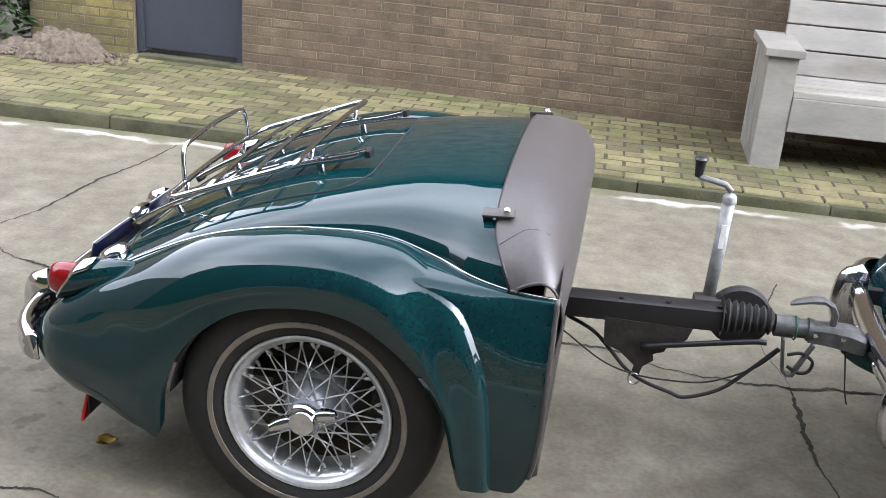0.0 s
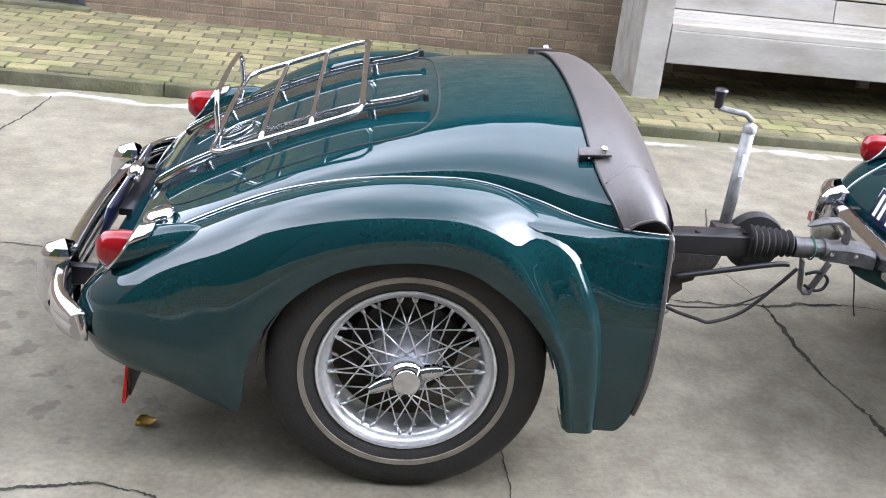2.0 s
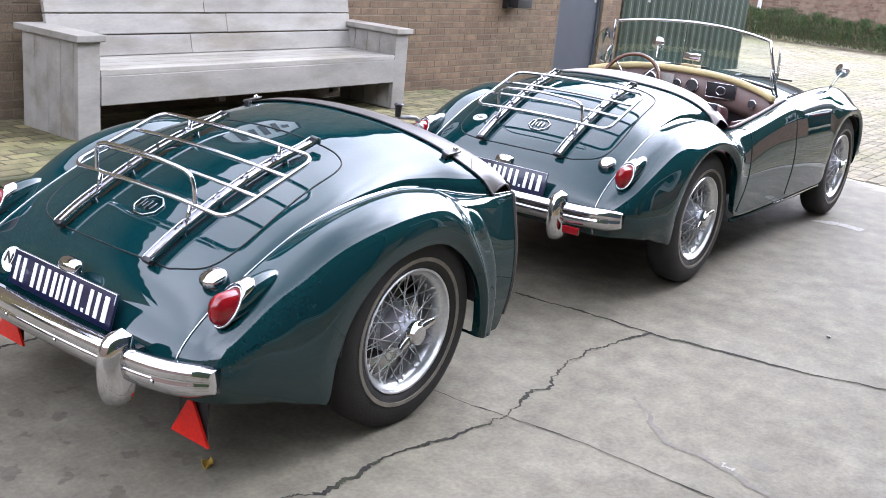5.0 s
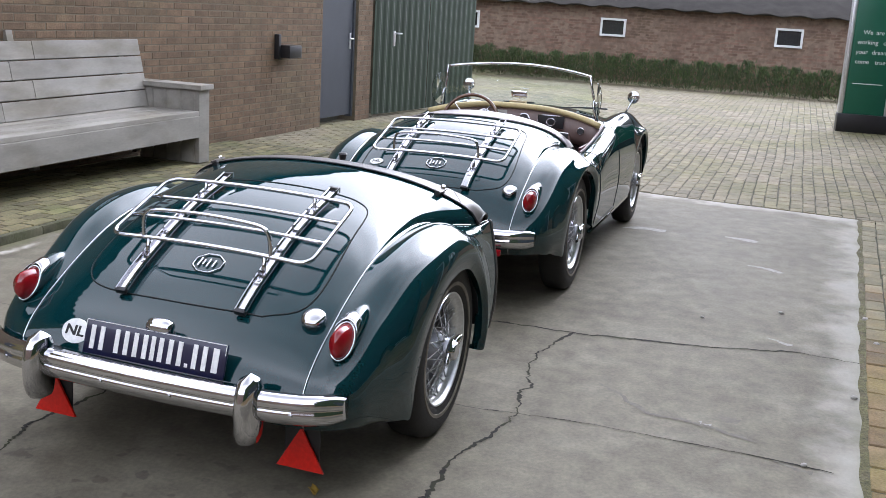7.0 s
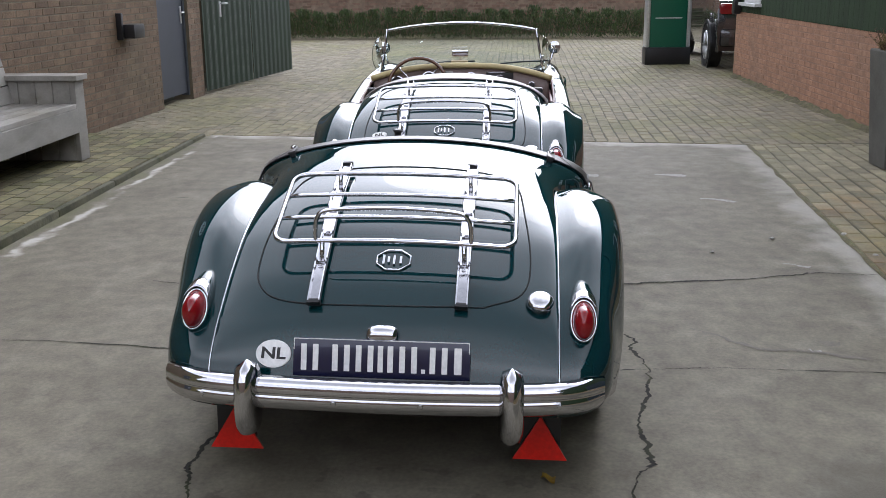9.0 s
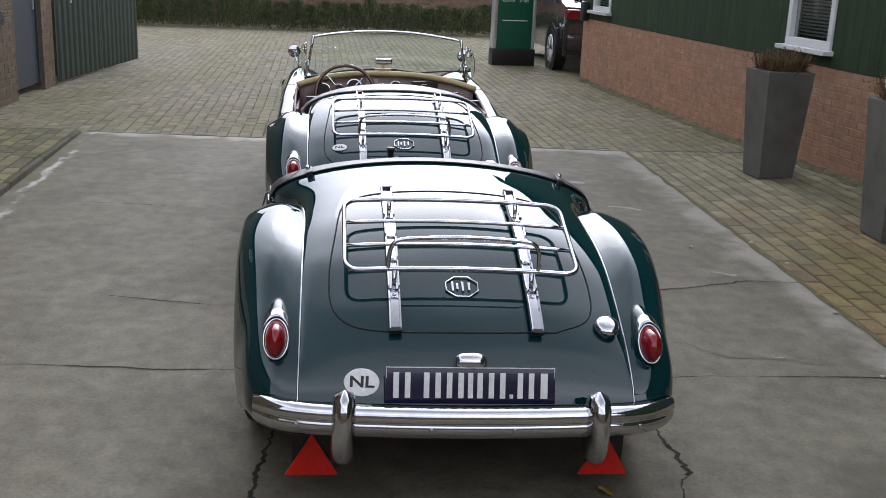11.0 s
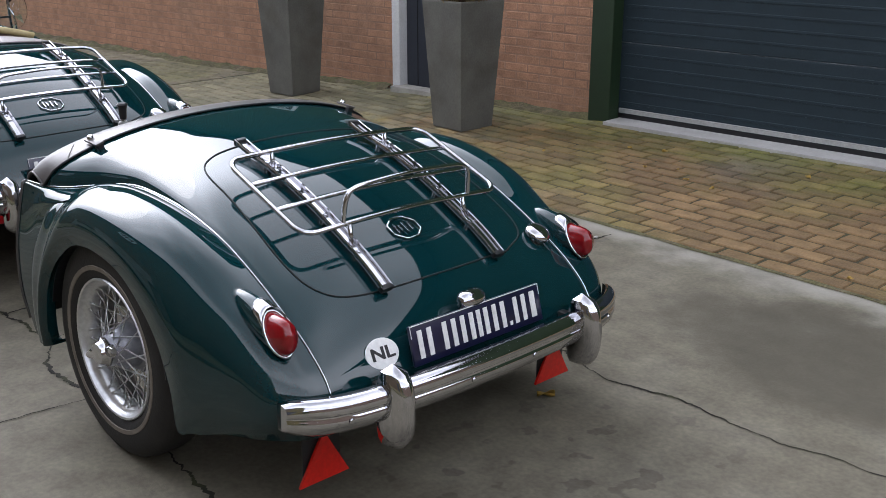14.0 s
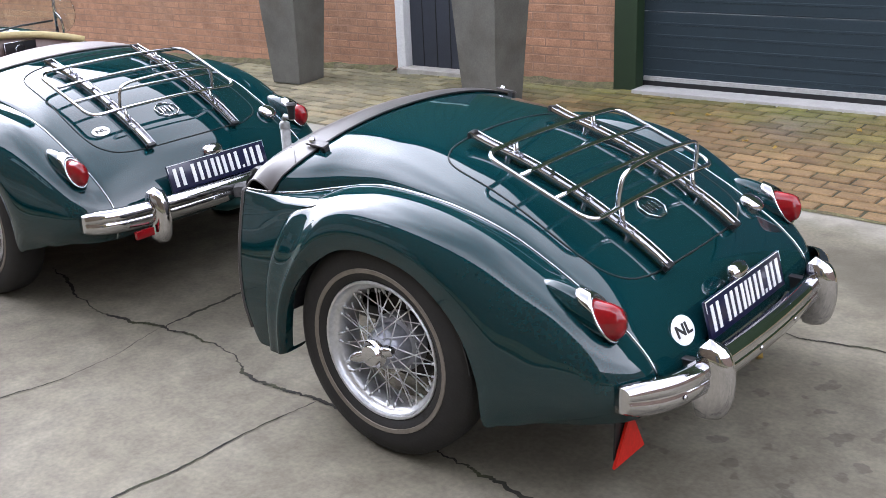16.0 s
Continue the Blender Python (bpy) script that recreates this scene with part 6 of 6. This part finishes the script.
# dash, padded roll and steering wheel
def dash_edge(t, r=1.0, dz=0.0):
    return Vector((1.135 - .11 * abs(t) ** 2.2, t * .585, .885 - .075 * abs(t) ** 2.6 + dz))
part("scuttle_roll", tube([dash_edge(t, 1, .010) for t in np.linspace(-1, 1, 31)], .020, 10), CREAM, car, "cream padded scuttle roll")
bm = bmesh.new()
add_grid(bm, [[dash_edge(t) + Vector((-.004, 0, -.01)) for t in np.linspace(-.97, .97, 25)], [dash_edge(t) + Vector((.0, 0, -.12)) for t in np.linspace(-.97, .97, 25)], [dash_edge(t) + Vector((.02, 0, -.17)) for t in np.linspace(-.97, .97, 25)]])
dash = thick(part("dashboard", bm, material("brown_dash_leather", (.17, .115, .10), .45, 0, .12, 14, bump=.08), car, "brown dashboard with round gauges"), .02, -1)
bm = bmesh.new()
add_grid(bm, [[dash_edge(t) + Vector((0, 0, .0)) for t in np.linspace(-1, 1, 25)], [CS.deck(15.05, t * .57) + Vector((.0, 0, -.004)) for t in np.linspace(-1, 1, 25)]])
part("scuttle_top", bm, PAINT, car, "green scuttle top")
for y, r in ((.42, .052), (.215, .052), (.315, .028), (.035, .024), (-.06, .040), (-.46, .024)):
    t = y / .585
    o = dash_edge(t) + Vector((-.012, 0, -.072))
    g = part("gauge", lathe([(0, .004), (r * .86, .004), (r * .88, .009), (r, .008), (r, -.01)], o, (-1, 0, .12), 24), CHROME, dash, "round chrome-rimmed gauge")
    part("dial", lathe([(0, .0055), (r * .84, .0055), (r * .84, 0)], o, (-1, 0, .12), 24), BLACK, g, "black dial")
part("speaker_panel", box((1.100, -.25, .812), (.012, .18, .085), .004), BLACK, dash, "dark radio panel")
part("panel_frame", tube([(1.092, -.25 + a * .088, .812 + b * .042) for a, b in ((-1, -1), (1, -1), (1, 1), (-1, 1))], .0035, 6, True), CHROME, dash, "chrome frame round the radio panel")
part("maker_card", box((1.108, .10, .825), (.004, .085, .075), .001, Matrix.Rotation(radians(6), 3, "Y")), LIME, dash, "pale card clipped to the dashboard")
bm = octagon(.03, .003)
sp = part("panel_emblem", bm, CHROME, dash)
sp.matrix_local = facing((1.092, -.25, .812), (-1, 0, .1))
sw_c, sw_ax = Vector((.975, .275, .772)), Vector((-.93, 0, .36)).normalized()
s1, u1 = frame_of(sw_ax)
steer = part("steering_wheel", tube([sw_c + .192 * (math.cos(a) * s1 + math.sin(a) * u1) for a in np.linspace(0, 2 * math.pi, 41)[:-1]], .0115, 10, True), WOODRIM, car, "wood-rimmed steering wheel")
for k in range(4):
    a = radians(45 + 90 * k)
    part("wheel_spoke", tube([sw_c - sw_ax * .03, sw_c + .187 * (math.cos(a) * s1 + math.sin(a) * u1)], .0045, 6), CHROME, steer)
part("steering_hub", lathe([(0, .0), (.03, -.005), (.034, -.03), (.02, -.05), (.018, -.34), (0, -.34)], sw_c, sw_ax, 20), BLACK, steer)
# windscreen
def ws(t, h):
    """t across from -1 to 1, h from 0 at the base to 1 at the top."""
    x = 1.19 - .09 * h + .11 * (1 - t * t)
    return Vector((x, t * (.535 - .05 * h), .853 + .030 * (1 - t * t) + h * (.272 + .012 * (1 - t * t))))
bm = bmesh.new()
add_grid(bm, [[ws(t, h) for t in [-1, -.992] + list(np.linspace(-.95, .95, 25)) + [.992, 1]] for h in (.02, .028, .25, .5, .75, .972, .98)])
bmesh.ops.recalc_face_normals(bm, faces=bm.faces)
glass = thick(part("windscreen", bm, GLASS, car, "clear curved windscreen glass"), .004)
glass.visible_shadow = False
part("top_rail", tube([ws(t, 1) for t in np.linspace(-1, 1, 25)], .0075, 8), CHROME, glass, "chrome windscreen top rail")
part("base_rail", tube([ws(t, 0) for t in np.linspace(-1, 1, 25)], .009, 8), BLACK, glass, "black rubber windscreen seal")
for s in (1, -1):
    part("side_pillar", tube([ws(s, -.12), ws(s, .5), ws(s, 1.02)], .008, 8), CHROME, glass, "windscreen side pillar")
    part("grab_handle", tube(smooth_path([ws(s, .45), ws(s, .3) + Vector((-.05, 0, 0)), ws(s, 0) + Vector((-.06, 0, 0)), ws(s, -.1) + Vector((-.02, 0, 0))], 4), .006, 6), CHROME, glass)
    bm = bmesh.new()
    base = ws(s, .35)
    out = [Vector((-.0 + .10 * math.cos(a) * (1 if math.cos(a) < 0 else .12), s * (.012 + .05 * max(0, -math.cos(a))), .115 * math.sin(a) + .02)) for a in np.linspace(0, 2 * math.pi, 25)[:-1]]
    bm.faces.new([bm.verts.new(base + q) for q in out])
    wd = thick(part("wind_deflector", bm, GLASS, glass, "clear side wind deflector", smooth=False), .004)
    wd.visible_shadow = False
    part("deflector_clip", box(ws(s, .35) + Vector((0, s * .012, 0)), (.02, .02, .02), .003), CHROME, glass)
for y in (.25, -.25):
    part("wiper", tube([(1.33, y, .89), (1.315, y - .15, .905), (1.30, y - .33, .91)], .006, 6), BLACK, car, "black wiper arm")
part("rear_mirror", box((1.235, .016, .965), (.02, .11, .045), .009), CHROME, car, "small chrome rear-view mirror")
part("mirror_stalk", tube([(1.27, .016, .90), (1.25, .016, .94), (1.24, .016, .96)], .005, 6), CHROME, car)
part("dash_card", box((1.24, .02, .905), (.05, .11, .03), .002), BROWNPAPER, car, "tan card behind the windscreen")
part("towbar", tube([(-.60, 0, .32), (-.78, 0, .335), (-.86, 0, .365), (-.895, 0, .385)], .026, 12), material("teal_towbar_paint", (.008, .06, .062), .5, 0, .15, 20), car, "teal painted towbar")
part("tow_ball", lathe([(0, .06), (.018, .055), (.025, .035), (.016, .015), (.02, 0), (0, 0)], (-.90, .0, .375), (0, 0, 1), 16), RUST, car)

# ---- pieces of paths and walls ----
P_Y = ((.160, .138, .066), (.108, .108, .038))
left_frame = Matrix.Translation((0, 2.553, path_top(0))) @ Matrix.Rotation(FALL, 4, "Y") @ Matrix.Rotation(math.atan(.015), 4, "Z")
lay("paver", "pavers", bed, paver_places(-8.8, 6.08, lambda u: -.001, lambda u: 1.75), (.1995, .0995, .05), .005,
    brick_mat("yellow_paver", *P_Y, "object", second_scale=2.5, pick_var=.4), brick_mat("yellow_paver", *P_Y, "island", second_scale=2.5, pick_var=.4), (.3, .3), left_frame, "mossy yellowish pavers laid in rows", 1.0)
WALL_MOSS = (((-.0454, 1, 3.985), .10, .75, .8, (.135, .14, .03)), ((-1, 0, 3.9), .2, 1.9, .85, (.232, .212, .135)))
P_B = ((.215, .137, .062), (.172, .142, .044))
right_frame = Matrix.Translation((0, -2.152, .006)) @ Matrix.Rotation(math.atan(-.042), 4, "Z")
lay("paver", "pavers", right_bed, paver_places(-6, 5.66, lambda u: -2.3, lambda u: .001), (.1995, .0995, .05), .005,
    brick_mat("brown_paver", *P_B, "object", second_scale=1.0, pick_var=.28, third=(.16, .14, .10), third_scale=.55, edges=WALL_MOSS), brick_mat("brown_paver", *P_B, "island", second_scale=1.0, pick_var=.28, third=(.16, .14, .10), third_scale=.55, edges=WALL_MOSS), (.4, -.6), right_frame, "brown clay pavers laid in rows", 1.0)
far_pavers = paver_places(lambda v: 5.925 + .093 * v if -2.35 < v < 2.55 else (5.69 if v < 0 else 6.10), 22.2, lambda u: WALL_R - .2 if u < 12.1 else -9.0, lambda u: 3.9 if u < 12.6 else 9.0)
P_G = ((.20, .173, .112), (.172, .158, .072))
lay("paver", "pavers", far_bed, far_pavers, (.1995, .0995, .05), .005,
    brick_mat("grey_paver", *P_G, "object", second_scale=.8), brick_mat("grey_paver", *P_G, "island", second_scale=.8), (6.6, -1.0), Matrix.Translation((0, 0, .004)), "grey concrete pavers laid in rows", 1.6)
flip = Matrix.Translation((0, WALL_L, 0)) @ Matrix.Rotation(radians(90), 4, "X")
B_L = ((.148, .106, .068), (.132, .112, .060))
B_M = ((.20, .165, .052), (.14, .118, .058))
B_F = ((.155, .100, .058), (.130, .098, .052))
lay("brick", "bricks", wall_l, wall_places(-1.98, 1.68, .0, LH), (.213, .055, .04), .003,
    brick_mat("mossy_brown_brick", *B_L, "object", second_at=(.5, .75), second_scale=1.1), brick_mat("mossy_brown_brick", *B_L, "island", second_at=(.5, .75), second_scale=1.1), (-.2, .5), flip, "brown bricks in running bond")
lay("brick", "bricks", wall_l, wall_places(1.68, 9.45, .0, LH, ((8.06, 9.02, 0, 2.15),)), (.213, .055, .04), .003,
    brick_mat("brown_brick", *B_F, "object", second_at=(.5, .75), second_scale=1.1), brick_mat("brown_brick", *B_F, "island", second_at=(.5, .75), second_scale=1.1), (6.5, 1.0), flip, "brown bricks in running bond")
lay("brick", "bricks", wall_l, wall_places(-3.62, -1.98, .0, LH, ((-2.80, -1.98, 0, 2.1),)), (.212, .054, .04), .003,
    brick_mat("mossy_brick", *B_M, "object", second_scale=1.6), brick_mat("mossy_brick", *B_M, "island", second_scale=1.6), (-3.0, .5), flip, "bricks under yellow moss")
flip_r = Matrix.Translation((0, WALL_R, 0)) @ Matrix.Rotation(radians(180), 4, "Z") @ Matrix.Rotation(radians(90), 4, "X")
B_R = ((.40, .212, .124), (.35, .20, .122))
rp = [(-u, v, c) for u, v, c in wall_places(1.94, 12.25, -.064, .90, ((3.05, 4.05, 0, 2.1),))]
lay("brick", "bricks", wall_r, rp, (.213, .055, .04), .003, brick_mat("pink_brick", *B_R, "object", pick_var=.08), brick_mat("pink_brick", *B_R, "island", pick_var=.08), (-3.0, .4), flip_r, "pinkish red bricks in running bond")
flip_f = Matrix.Translation((FX, 0, 0)) @ Matrix.Rotation(radians(-90), 4, "Z") @ Matrix.Rotation(radians(90), 4, "X")
B_E = ((.165, .10, .07), (.125, .085, .055))
shed_windows = [(-yc - .31, -yc + .31, 1.045, 1.475) for yc in (10.2, 6.4, 2.68, -1.42, -5.5)]
lay("brick", "bricks", far, wall_places(-13.0, 8.0, .0, 1.73, shed_windows), (.213, .055, .04), .003,
    brick_mat("shed_brick", *B_E, "object", second_scale=.7), brick_mat("shed_brick", *B_E, "island", second_scale=.7), (-1.0, .9), flip_f, "brown bricks of the far shed")
turned([wall_l, roof_l, ws_sign, bpy.data.objects["door_1"], bpy.data.objects["door_2"], gd, mb], 3.0, WALL_L, -2.3)
right_side = [wall_r, roof_r, door, gar, sill, wl] + [o for o in bpy.data.objects if o.name in ("window_1", "window_2") or o.name.startswith("blind")]
turned(right_side, 4.0, WALL_R, 2.6)
# the right building at its true size and distance
for ob in right_side:
    ob.matrix_world = Matrix.Translation((-2.6, 1.9, 1.55)) @ Matrix.Scale(.971, 4) @ Matrix.Translation((2.6, -1.9, -1.55)) @ ob.matrix_world
